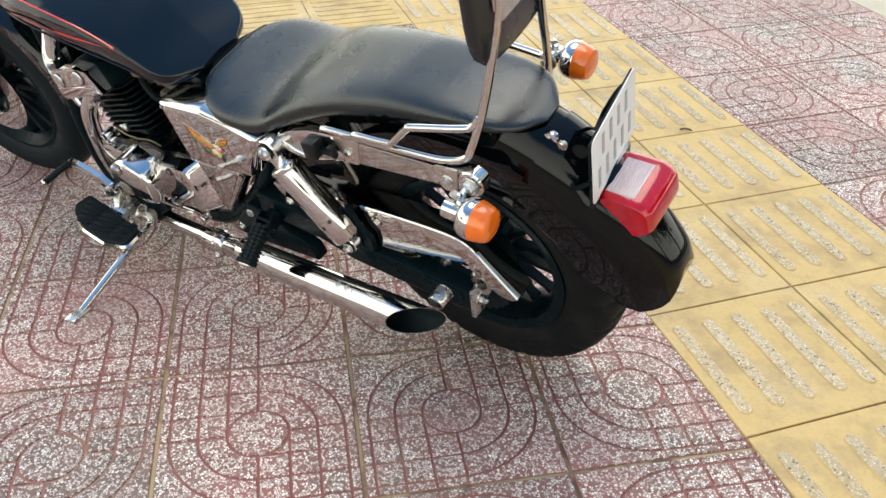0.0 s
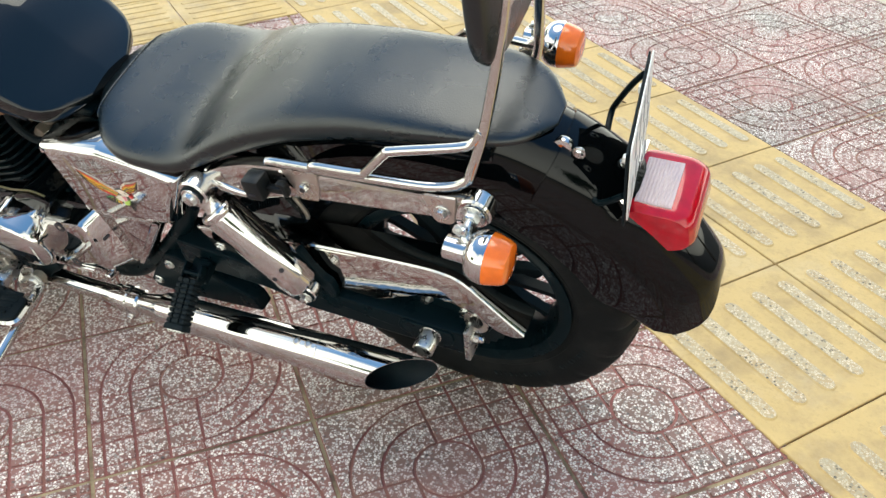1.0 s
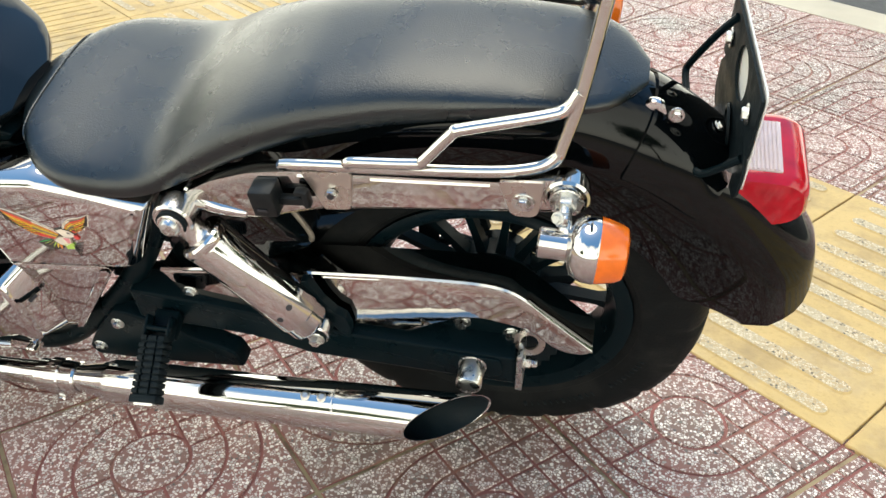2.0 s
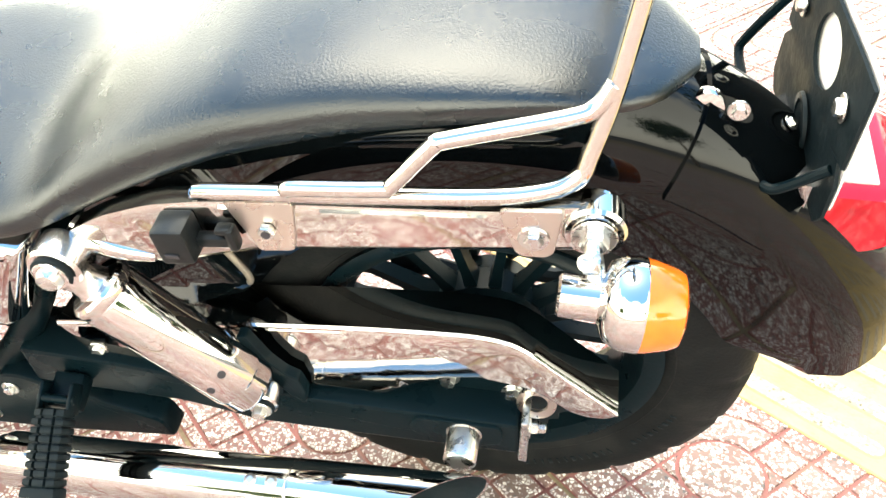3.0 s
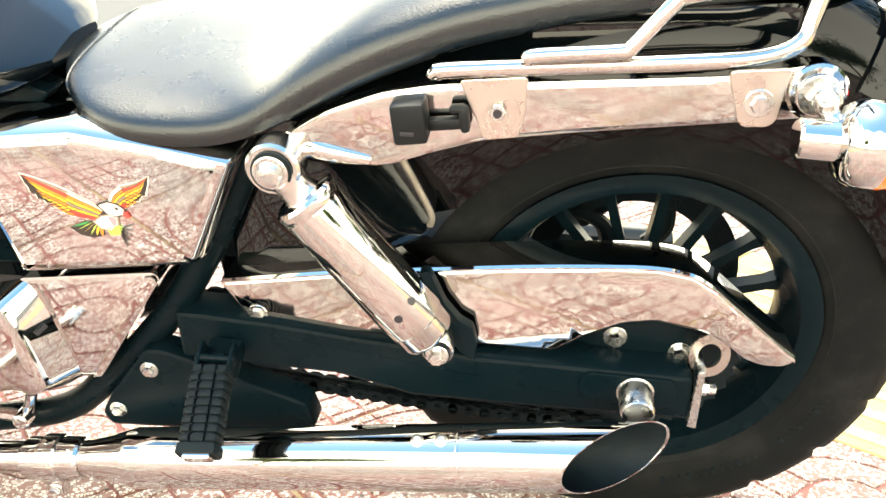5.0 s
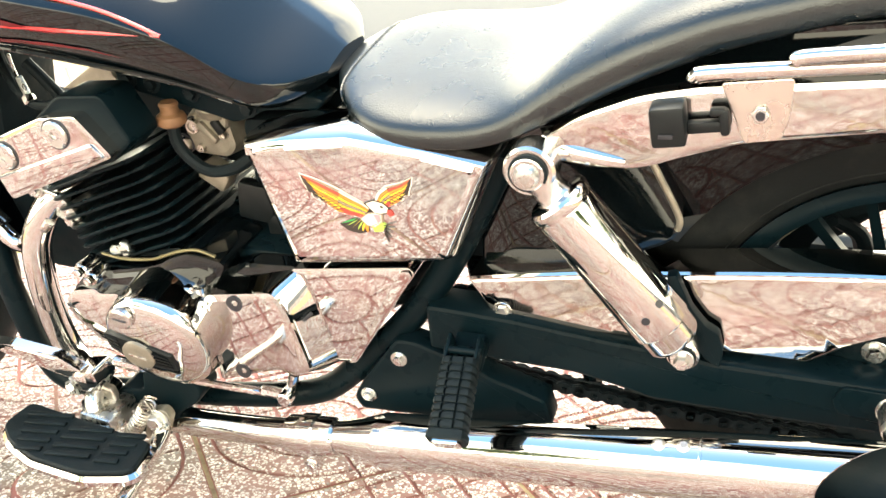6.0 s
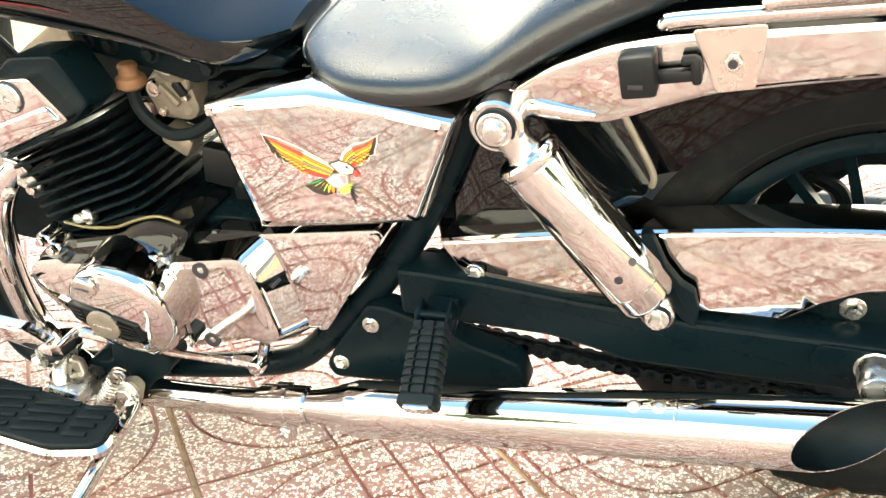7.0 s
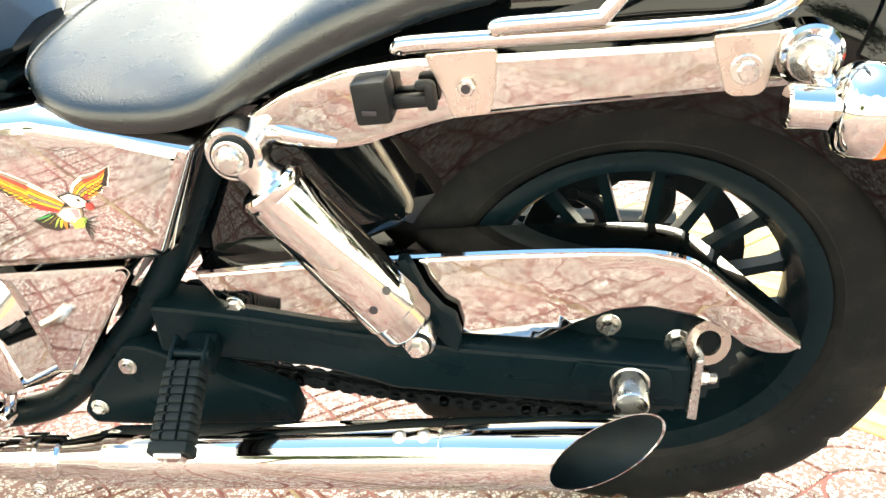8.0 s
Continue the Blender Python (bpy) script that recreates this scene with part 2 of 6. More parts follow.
def add_bolt(bm, p, axis, r, h=0.006, washer=True):
    p, d = Vector(p), Vector(axis).normalized()
    if washer:
        add_lathe(bm, p, d, [(0, r * 1.5), (0.0012, r * 1.55), (0.002, r * 1.45)], 16)
    a, b = basis(d)
    add_rings(bm, [[p + d * s + k * r * (math.cos(t) * a + math.sin(t) * b) for t in [math.pi / 3 * i for i in range(6)]] for s, k in ((0.001, 1), (h * 0.8, 1), (h, 0.86))])


def rounded(outline, r=0.006, steps=3):
    """Corners of a closed (x, z) outline cut round."""
    out, n = [], len(outline)
    for i in range(n):
        p, c, q = (Vector(outline[k % n]) for k in (i - 1, i, i + 1))
        e = min(r, (p - c).length * 0.45, (q - c).length * 0.45)
        a, b = c + (p - c).normalized() * e, c + (q - c).normalized() * e
        for k in range(steps + 1):
            t = k / steps
            out.append((1 - t) ** 2 * a + 2 * t * (1 - t) * c + t * t * b)
    return out


def inset(outline, d):
    """A closed outline moved inwards by d."""
    n, pts = len(outline), [Vector(p) for p in outline]
    area = sum(pts[i].x * pts[(i + 1) % n].y - pts[(i + 1) % n].x * pts[i].y for i in range(n))
    sgn = 1 if area > 0 else -1
    out = []
    for i in range(n):
        e0, e1 = (pts[i] - pts[i - 1]), (pts[(i + 1) % n] - pts[i])
        if e0.length < 1e-7 or e1.length < 1e-7:
            out.append(pts[i].copy())
            continue
        n0, n1 = Vector((-e0.y, e0.x)).normalized() * sgn, Vector((-e1.y, e1.x)).normalized() * sgn
        m = n0 + n1
        out.append(pts[i] + (m.normalized() * d / max(0.35, m.normalized().dot(n0)) if m.length > 1e-3 else n0 * d))
    return out


def add_plate(bm, outline, y0, y1, edge=0.002, corner=0.006, bulge=0.0):
    """A plate from an (x, z) outline, from y0 (back) to y1 (front face), with softened front edges."""
    o = rounded(outline, corner) if corner else [Vector(p) for p in outline]
    s = 1 if y1 > y0 else -1
    steps = [(0, y0), (0, y1 - s * edge), (edge * 0.3, y1 - s * edge * 0.3), (edge, y1)]
    if bulge:
        steps += [(edge + abs(bulge) * 2.0, y1 + s * bulge * 0.7), (edge + abs(bulge) * 4.5, y1 + s * bulge)]
    add_rings(bm, [[V(p.x, y, p.y) for p in (inset(o, d) if d else o)] for d, y in steps])


def grid_face(bm, face, step, lift):
    """Cuts one face into a grid and lifts it by lift(x, z) along y."""
    geom = [face] + list(face.edges) + list(face.verts)
    for axis in (0, 2):
        vals = [v.co[axis] for v in face.verts] if axis == 0 else [v.co[2] for v in geom if isinstance(v, bmesh.types.BMVert)]
        lo, hi = min(vals), max(vals)
        n = max(1, int((hi - lo) / step))
        for k in range(1, n):
            co, no = [0.0, 0.0, 0.0], [0.0, 0.0, 0.0]
            co[axis], no[axis] = lo + (hi - lo) * k / n, 1.0
            geom = bmesh.ops.bisect_plane(bm, geom=geom, plane_co=co, plane_no=no)["geom"]
    for v in {g for g in geom if isinstance(g, bmesh.types.BMVert)}:
        v.co.y += lift(v.co.x, v.co.z)


def bowl(outline, height):
    """A gentle swelling over an outline, nothing at its edges."""
    xs, zs = [p[0] for p in outline], [p[1] for p in outline]
    cx, hx, cz, hz = (min(xs) + max(xs)) / 2, (max(xs) - min(xs)) / 2, (min(zs) + max(zs)) / 2, (max(zs) - min(zs)) / 2
    return lambda x, z: -height * max(0.0, 1 - ((x - cx) / hx) ** 2) * max(0.0, 1 - ((z - cz) / hz) ** 2)


def add_cast(bm, back, face, y0, y1, edge=0.006, corner=0.01, swell=0.003, step=0.012):
    """A casting or pressing from a back outline at y0 to a face outline at y1, with rounded edges and a swelling face."""
    a, b = rounded(back, corner, 4), rounded(face, corner, 4)
    rings = []
    for t, dy, d in ((0.0, None, 0), (0.9, 1.0, 0), (0.96, 0.55, 0), (1.0, 0.25, 0), (1.0, 0.06, edge * 0.45), (1.0, 0.0, edge)):
        o = [p.lerp(q, t) for p, q in zip(a, b)]
        o = inset(o, d) if d else o
        rings.append([V(p.x, y0 if dy is None else y1 + edge * dy, p.y) for p in o])
    vs = add_rings(bm, rings, (True, False))
    grid_face(bm, bm.faces.new(vs[-1]), step, bowl(face, swell))


def add_box(bm, c, size, bevel=0.003, rot=(0, 0, 0)):
    m = Matrix.LocRotScale(Vector(c), Euler([radians(a) for a in rot]), None)
    made = bmesh.ops.create_cube(bm, size=1, matrix=m @ Matrix.Diagonal((*size, 1)))
    if bevel:
        edges = list({e for v in made["verts"] for e in v.link_edges})
        bmesh.ops.bevel(bm, geom=edges, offset=bevel, segments=2, affect="EDGES", profile=0.5)


# ---- pavement ----
U, W = V(0.617, 0.787, 0), V(-0.787, 0.617, 0)
ORIGIN = V(0.011, 1.493, 0)


def at_uw(u, w, z=0.0):
    return ORIGIN + U * u + W * w + V(0, 0, z)


def strip(bm, u0, u1, w0, w1, z0, z1):
    add_rings(bm, [[at_uw(u0, w0, z), at_uw(u1, w0, z), at_uw(u1, w1, z), at_uw(u0, w1, z)] for z in (z0, z1)])


ground_bm = bmesh.new()
ground_bm.faces.new([ground_bm.verts.new((x, y, -0.16)) for x, y in ((-900, -900), (900, -900), (900, 900), (-900, 900))])
ground = tagged(new("ground", mesh_of("ground", ground_bm, ASPHALT)), "grey asphalt ground reaching to the distance", "ground", kind="structure")

pave_bm = bmesh.new()
strip(pave_bm, -14, 1.985, -14, 18, -0.16, -0.0045)
pavement = tagged(new("pavement", mesh_of("pavement", pave_bm, MORTAR)), "sandy mortar bed of a paved footway", "pavement", kind="structure")
kerb_bm = bmesh.new()
strip(kerb_bm, 1.985, 2.19, -14, 18, -0.16, 0.002)
kerb = tagged(new("kerb", mesh_of("kerb", kerb_bm, KERB)), "pale concrete kerb along the road", "kerb", kind="structure")


def pad_shapes():
    """Raised fields of one patterned tile, on a unit square about its centre: a round field, rings in two quarters, a grid in the others."""
    g, r1, r2, r3, h = 0.0065, 0.155, 0.3, 0.44, 0.488
    fields = [[Vector((math.cos(t), math.sin(t))) * (r1 - g) for t in [2 * math.pi * k / 24 for k in range(24)]]]
    arc = [math.pi / 2 * k / 10 for k in range(11)]

    def ring(a, b, s):
        lo, hi = math.asin(g / a), math.asin(g / b)
        inner = [Vector((math.cos(t), math.sin(t))) * a * s for t in [lo + (math.pi / 2 - 2 * lo) * k / 10 for k in range(11)]]
        outer = [Vector((math.cos(t), math.sin(t))) * b * s for t in [hi + (math.pi / 2 - 2 * hi) * k / 10 for k in range(11)]]
        return inner[::-1] + outer

    for s in (1, -1):
        fields.append(ring(r1 + g, r2 - g, s))
        fields.append(ring(r2 + g, r3 - g, s))
        rim = [Vector((math.cos(t), math.sin(t))) * (r3 + g) * s for t in arc]
        rim = [p for p in rim if max(abs(p.x), abs(p.y)) < h]
        fields.append(rim[::-1] + [Vector((h, rim[0].y * s)) * s, Vector((h, h)) * s, Vector((rim[-1].x * s, h)) * s])
        cuts = [0, r1, r2, r3, h + g]
        for i in range(4):
            for j in range(4):
                x0, x1, y0, y1 = cuts[i] + g, cuts[i + 1] - g, cuts[j] + g, cuts[j + 1] - g
                if i == 0 and j == 0:
                    a0 = math.acos((r1 - g) / (r1 + g))
                    bow = [Vector((math.cos(t), math.sin(t))) * (r1 + g) for t in [a0 + (math.pi / 2 - 2 * a0) * k / 6 for k in range(7)]]
                    fields.append([Vector((-p.x * s, p.y * s)) for p in bow[::-1] + [Vector((r1 - g, r1 - g))]])
                    continue
                if x1 - x0 < 0.02 or y1 - y0 < 0.02:
                    continue
                quad = [(x0, y0), (x1, y0), (x1, y1), (x0, y1)]
                fields.append([Vector((-x * s, y * s)) for x, y in quad])
    return fields


def tile_mesh(name, size):
    bm = bmesh.new()
    h = 0.4915 * size
    add_rings(bm, [[V(x * k, y * k, z) for x, y in ((-h, -h), (h, -h), (h, h), (-h, h))] for k, z in ((1, -0.03), (1, -0.004), (0.994, -0.003))])
    base = len(bm.faces)
    for f in pad_shapes():
        pts = [p * size for p in f]
        top = inset(pts, 0.0012)
        area = sum(a.x * b.y - b.x * a.y for a, b in zip(pts, pts[1:] + pts[:1]))
        if area < 0:
            pts, top = pts[::-1], top[::-1]
        lo, hi = [bm.verts.new((p.x, p.y, -0.0035)) for p in pts], [bm.verts.new((p.x, p.y, 0)) for p in top]
        n = len(pts)
        for i in range(n):
            bm.faces.new((lo[i], lo[(i + 1) % n], hi[(i + 1) % n], hi[i])).material_index = 1
        bm.faces.new(hi).material_index = 1
    bmesh.ops.recalc_face_normals(bm, faces=bm.faces)
    me = bpy.data.meshes.new(name)
    bm.to_mesh(me)
    bm.free()
    me.materials.append(GROOVE)
    me.materials.append(RED_TILE)
    return me


def bar_mesh(name, size, count, width, chip, along):
    """A guiding tile: long rounded bars on a flat base."""
    bm = bmesh.new()
    h = 0.495 * size
    add_rings(bm, [[V(x * k, y * k, z) for x, y in ((-h, -h), (h, -h), (h, h), (-h, h))] for k, z in ((1, -0.03), (1, 0.001), (0.992, 0.003))])
    for i in range(count):
        c = (-0.5 + (i + 0.5) / count) * size * 0.98
        half, r = size * 0.37 * along, width / 2
        ends = [(c + r * math.cos(t), half - r + r * math.sin(t)) for t in [math.pi * k / 8 for k in range(9)]]
        ends += [(-x + 2 * c, -y) for x, y in ends]
        for k0, k1, z0, z1, mi in ((1.0, 0.84, 0.003, 0.006, 0), (0.84, 0.78, 0.006, 0.0065, 1)):
            lo = [bm.verts.new((c + (x - c) * k0, y - math.copysign((1 - k0) * r, y), z0)) for x, y in ends]
            hi = [bm.verts.new((c + (x - c) * k1, y - math.copysign((1 - k1) * r, y), z1)) for x, y in ends]
            n = len(ends)
            for j in range(n):
                bm.faces.new((lo[j], lo[(j + 1) % n], hi[(j + 1) % n], hi[j])).material_index = mi
            if mi:
                bm.faces.new(hi).material_index = 1
    bmesh.ops.recalc_face_normals(bm, faces=bm.faces)
    me = bpy.data.meshes.new(name)
    bm.to_mesh(me)
    bm.free()
    me.materials.append(YELLOW)
    me.materials.append(YELLOW_CHIP if chip else YELLOW)
    return me


# ---- the motorcycle ----
LEAN = 13.0
YC = -0.03
bike = tagged(new("motorcycle"), "black cruiser motorcycle with chrome parts leaning on its side stand", "motorcycle")
bike.matrix_world = pose(-0.561, 1.432, 0.306, LEAN, 0, 0)


def stations(rows, x, col):
    return float(np.interp(x, [r[0] for r in rows], [r[col] for r in rows]))


def smooth_rows(rows, n):
    """Rows thinned into n even steps along x, rounded by a running mean."""
    xs = np.linspace(rows[0][0], rows[-1][0], n)
    out = [[x] + [stations(rows, x, c) for c in range(1, len(rows[0]))] for x in xs]
    a = np.array(out)
    for _ in range(3):
        a[1:-1, 1:] = (a[:-2, 1:] + 2 * a[1:-1, 1:] + a[2:, 1:]) / 4
    return a


def body_ring(x, w, zb, zt, n=40, split=0.32, top=2.3, low=3.2, yc=YC):
    zm, out = zb + split * (zt - zb), []
    for k in range(n):
        t = 2 * math.pi * k / n
        c, s = math.cos(t), math.sin(t)
        e = top if s >= 0 else low
        y = math.copysign(abs(c) ** (2 / e), c) * w
        z = zm + (math.copysign(abs(s) ** (2 / e), s)) * ((zt - zm) if s >= 0 else (zm - zb))
        out.append(V(x, yc + y, z))
    return out


UPRIGHT_TURN = 5.5


def about_x(y, z, degrees=UPRIGHT_TURN):
    """A turn about a line along the motorcycle."""
    return Matrix.Translation((0, y, z)) @ Matrix.Rotation(radians(degrees), 4, "X") @ Matrix.Translation((0, -y, -z))


PLANE = about_x(0, 0)
SEAT = [(-0.612, 0.04, 0.285, 0.295), (-0.6, 0.085, 0.276, 0.301), (-0.58, 0.122, 0.268, 0.302), (-0.555, 0.148, 0.262, 0.301), (-0.525, 0.162, 0.258, 0.299), (-0.48, 0.166, 0.254, 0.297), (-0.42, 0.165, 0.254, 0.299), (-0.38, 0.158, 0.262, 0.308),
        (-0.345, 0.148, 0.276, 0.338), (-0.28, 0.132, 0.305, 0.37), (-0.2, 0.118, 0.335, 0.394), (-0.1, 0.106, 0.358, 0.41), (0.0, 0.099, 0.374, 0.413), (0.06, 0.093, 0.382, 0.41), (0.11, 0.085, 0.384, 0.404),
        (0.142, 0.07, 0.382, 0.398), (0.163, 0.045, 0.38, 0.392), (0.173, 0.02, 0.38, 0.386)]
bm = bmesh.new()
def seat_ring(row):
    """Towards the front the lower edge tucks back under the seat."""
    tuck = 0.55 * min(1.0, max(0.0, (-0.46 - row[0]) / 0.12))
    return [p + V(tuck * (row[3] - p.z), 0, 0) for p in body_ring(*row, top=3.1)]


add_rings(bm, [seat_ring(r) for r in smooth_rows(SEAT, 60)])
seat = part("seat", bm, LEATHER, bike, "padded black vinyl two-up seat with a raised pillion")
seat.matrix_basis = about_x(-0.17, 0.28)

seam = smooth_rows(SEAT, 60)[2]
bm = bmesh.new()
ring = seat_ring(seam)
add_tube(bm, ring[-4:] + ring[:25], 0.0016, 6, steps=2)
part("seat_seam", bm, LEATHER, seat, "stitched seam across the seat front")

TANK_WIDEST, TANK_TOP = 0.6, 1.3
TANK = [(-1.25, 0.05, 0.37, 0.4), (-1.2, 0.1, 0.36, 0.42), (-1.1, 0.15, 0.368, 0.477), (-1.0, 0.165, 0.362, 0.487), (-0.9, 0.165, 0.348, 0.48), (-0.8, 0.155, 0.325, 0.459), (-0.72, 0.142, 0.3, 0.417),
        (-0.67, 0.132, 0.276, 0.362), (-0.64, 0.118, 0.274, 0.34), (-0.62, 0.095, 0.28, 0.325), (-0.605, 0.05, 0.29, 0.31)]
bm = bmesh.new()
add_rings(bm, [body_ring(r[0], r[1], r[2], r[3], 56, TANK_WIDEST, TANK_TOP, 4.0) for r in smooth_rows(TANK, 60)])
tank = part("fuel_tank", bm, GLOSS, bike, "glossy black teardrop fuel tank with thin red pinstripes")
tank.matrix_basis = Matrix.Translation((0, -0.03, 0)) @ about_x(-0.16, 0.34)

# rear wheel
wheel_bm = bmesh.new()
YW = 0.0
add_lathe(wheel_bm, (0, YW - 0.06, 0), (0, 1, 0), [(0, 0.03), (0.004, 0.045), (0.03, 0.05), (0.045, 0.07), (0.075, 0.07), (0.09, 0.05), (0.116, 0.045), (0.12, 0.03)], 40)
rear_wheel = part("rear_wheel", wheel_bm, SATIN, bike, "black cast rear wheel with sixteen slim spokes")
rear_wheel.matrix_basis = Matrix.Translation((0, -0.014, 0)) @ about_x(0, 0, 2)
bm = bmesh.new()
prof = [(0.196, -0.046), (0.205, -0.056), (0.23, -0.064), (0.255, -0.0655), (0.275, -0.063), (0.29, -0.055), (0.3005, -0.035), (0.3065, -0.012), (0.3065, 0.012), (0.3005, 0.035), (0.29, 0.055), (0.275, 0.063), (0.255, 0.0655), (0.23, 0.064), (0.205, 0.056), (0.196, 0.046)]


def add_hoop(bm, prof, n, y=0.0, a0=0.0, a1=2 * math.pi):
    full = abs(a1 - a0 - 2 * math.pi) < 1e-6
    angles = [a0 + (a1 - a0) * k / n for k in range(n if full else n + 1)]
    add_rings(bm, [[V(r * math.cos(t), y + o, r * math.sin(t)) for r, o in prof] for t in angles], closed=full)


prof[2:2] = [(0.21, -0.0575), (0.212, -0.0592), (0.2135, -0.0585)]
rings = []
for k in range(280):
    t = 2 * math.pi * k / 280
    ring = []
    for r, o in prof:
        notch = 0.006 if ((k % 14 in (0, 1) and o < 0.02) or (k % 14 in (7, 8) and o > -0.02)) and r > 0.274 else 0.0
        ring.append(V((r - notch) * math.cos(t), YW + o, (r - notch) * math.sin(t)))
    rings.append(ring)
add_rings(bm, rings, closed=True)
tyre = part("tyre", bm, TYRE, rear_wheel, "worn black rubber tyre")
for arc0, count, step, tall in ((-76, 12, 2.6, 0.011), (-38, 9, 2.4, 0.008)):
    for k in range(count):
        bm = bmesh.new()
        add_box(bm, (0, -0.0645, 0.236), (0.0022 if k % 3 else 0.005, 0.0016, tall), 0.0004)
        bmesh.ops.transform(bm, matrix=Matrix.Rotation(radians(90 - (arc0 + step * k)), 4, "Y"), verts=bm.verts)
        part("plain_bar", bm, RUBBER, tyre)
bm = bmesh.new()
rim = [(0.2, -0.05), (0.201, -0.057), (0.19, -0.058), (0.178, -0.053), (0.173, -0.04), (0.163, -0.022), (0.162, 0), (0.165, 0.02), (0.182, 0.035), (0.188, 0.05), (0.193, 0.058), (0.201, 0.057), (0.2, 0.05), (0.196, 0.0)]
add_hoop(bm, rim, 96, YW)
part("rim", bm, SATIN, rear_wheel)
bm = bmesh.new()
add_rings(bm, [[V(x, YW + dy, z) for x, dy in ((-w, -d), (w, -d), (w, d), (-w, d))] for z, w, d in ((0.05, 0.014, 0.014), (0.07, 0.0075, 0.012), (0.09, 0.0058, 0.01), (0.15, 0.0052, 0.009), (0.172, 0.009, 0.012))])
spoke_mesh = mesh_of("spoke", bm, SATIN)
for k in range(16):
    repeat("spoke", spoke_mesh, rear_wheel, Matrix.Rotation(radians(22.5 * k + 7), 4, "Y"))

# rear fender
bm = bmesh.new()
rings = []
for k in range(61):
    deg = 11 + (150 - 11) * k / 60
    rs = 0.265 + 0.045 * max(0, 1 - k / 7) ** 2
    crown = float(np.interp(deg, [11, 20, 35, 50, 75, 95, 149], [0.434, 0.438, 0.424, 0.415, 0.424, 0.41, 0.39]))
    crease = float(np.interp(deg, [11, 20, 35, 50, 75, 95, 149], [0.374, 0.374, 0.364, 0.354, 0.352, 0.35, 0.342]))
    g = crown - crease
    half = [(rs, -0.079), (rs + 0.5 * (crease - rs), -0.083), (crease - 0.008, -0.0835)] + [(crease + g * (1 - (1 - q / 8) ** 2.7), -0.0835 * (1 - q / 8)) for q in range(8)] + [(crown, 0)]
    outer = half + [(r, -y) for r, y in half[-2::-1]]
    inner = [(r - 0.004 if abs(y) < 0.077 else r, y * 0.96) for r, y in outer[::-1]]
    def tail(r):
        """The tail's lower corners are cut round."""
        u = abs(2 * (r - rs) / (crown - rs) - 1)
        return radians(deg + 7 * u ** 5 * max(0.0, 1 - k / 8) ** 2)

    rings.append([V(r * math.cos(tail(r)), y, r * math.sin(tail(r))) for r, y in outer + inner])
add_rings(bm, rings)
fender = part("rear_fender", bm, FENDER_PAINT, bike, "glossy black rear fender")
fender.matrix_basis = Matrix.Translation((0, -0.008, 0)) @ PLANE

# muffler with a slashed end
AX = V(-0.03, -0.247, -0.029) - V(-0.66, -0.2, -0.142)
MUF = V(-0.66, -0.2, -0.142)


def add_muffler(bm, profile, slash, caps=(True, True), n=40):
    d = AX.normalized()
    side = V(0, 1, 0) - d * d.y
    side.normalize()
    b = d.cross(side)
    rings = []
    for s, r, cut in profile:
        rings.append([MUF + d * (s + (cut * slash * r * math.cos(t))) + r * (math.cos(t) * side + math.sin(t) * b) for t in [2 * math.pi * k / n for k in range(n)]])
    add_rings(bm, rings, caps=caps)


LEN = AX.length
bm = bmesh.new()
add_muffler(bm, [(0.03, 0.021, 0), (0.05, 0.0225, 0), (0.1, 0.033, 0), (0.106, 0.0345, 0), (0.3, 0.0345, 0), (LEN - 0.12, 0.035, 0), (LEN, 0.035, 1), (LEN, 0.0338, 1)], 1.5, (True, False))
muffler = part("muffler", bm, CHROME, bike, "chrome slash-cut muffler")

# ---- exhaust ----
# the bore wall is darker than the chrome outside
bm = bmesh.new()
add_muffler(bm, [(LEN - 0.001, 0.0337, 1), (LEN - 0.02, 0.0325, 1), (LEN - 0.16, 0.031, 0)], 1.5, (False, True))
part("muffler_bore", bm, DARK, muffler, "dark inside of the muffler")
bm = bmesh.new()
d = AX.normalized()
for s in (0.44, 0.465):
    q = MUF + d * s + V(0, -0.01, 0.034)
    add_lathe(bm, q - V(0, 0, 0.002), (0, -0.35, 1), [(0, 0.007), (0.003, 0.0068), (0.005, 0.004)], 16)
part("muffler_rivet", bm, TABSTEEL, muffler)
bm = bmesh.new()
add_lathe(bm, MUF + d * (LEN - 0.155), d, [(0, 0.0352), (0.0015, 0.0356), (0.003, 0.0352)], 40, (False, False))
part("muffler_seam", bm, CHROME, muffler)
bm = bmesh.new()
add_tube(bm, [(-1.0, -0.1, 0.15), (-1.035, -0.13, 0.135), (-1.065, -0.15, 0.085), (-1.078, -0.155, 0.02), (-1.082, -0.155, -0.05), (-1.07, -0.155, -0.11), (-1.03, -0.16, -0.155), (-0.96, -0.175, -0.172), (-0.88, -0.185, -0.17), (-0.76, -0.193, -0.158), (-0.63, -0.2, -0.137)], 0.0195, 18, steps=8)
part("header_pipe", bm, CHROME, bike, "curved chrome exhaust header pipe")
bm = bmesh.new()
add_lathe(bm, MUF - d * 0.04, d, [(0, 0.023), (0.003, 0.0255), (0.03, 0.0255), (0.04, 0.026), (0.075, 0.0255), (0.078, 0.023)], 32)
add_lathe(bm, MUF - d * 0.016, d, [(0, 0.026), (0.002, 0.0285), (0.024, 0.0285), (0.026, 0.026)], 32)
add_box(bm, (-0.664, -0.212, -0.172), (0.024, 0.012, 0.024), 0.002)
add_bolt(bm, (-0.664, -0.218, -0.176), (0, -1, 0), 0.006)
part("exhaust_clamp", bm, CHROME, bike, "chrome clamp ring with a bolt")
bm = bmesh.new()
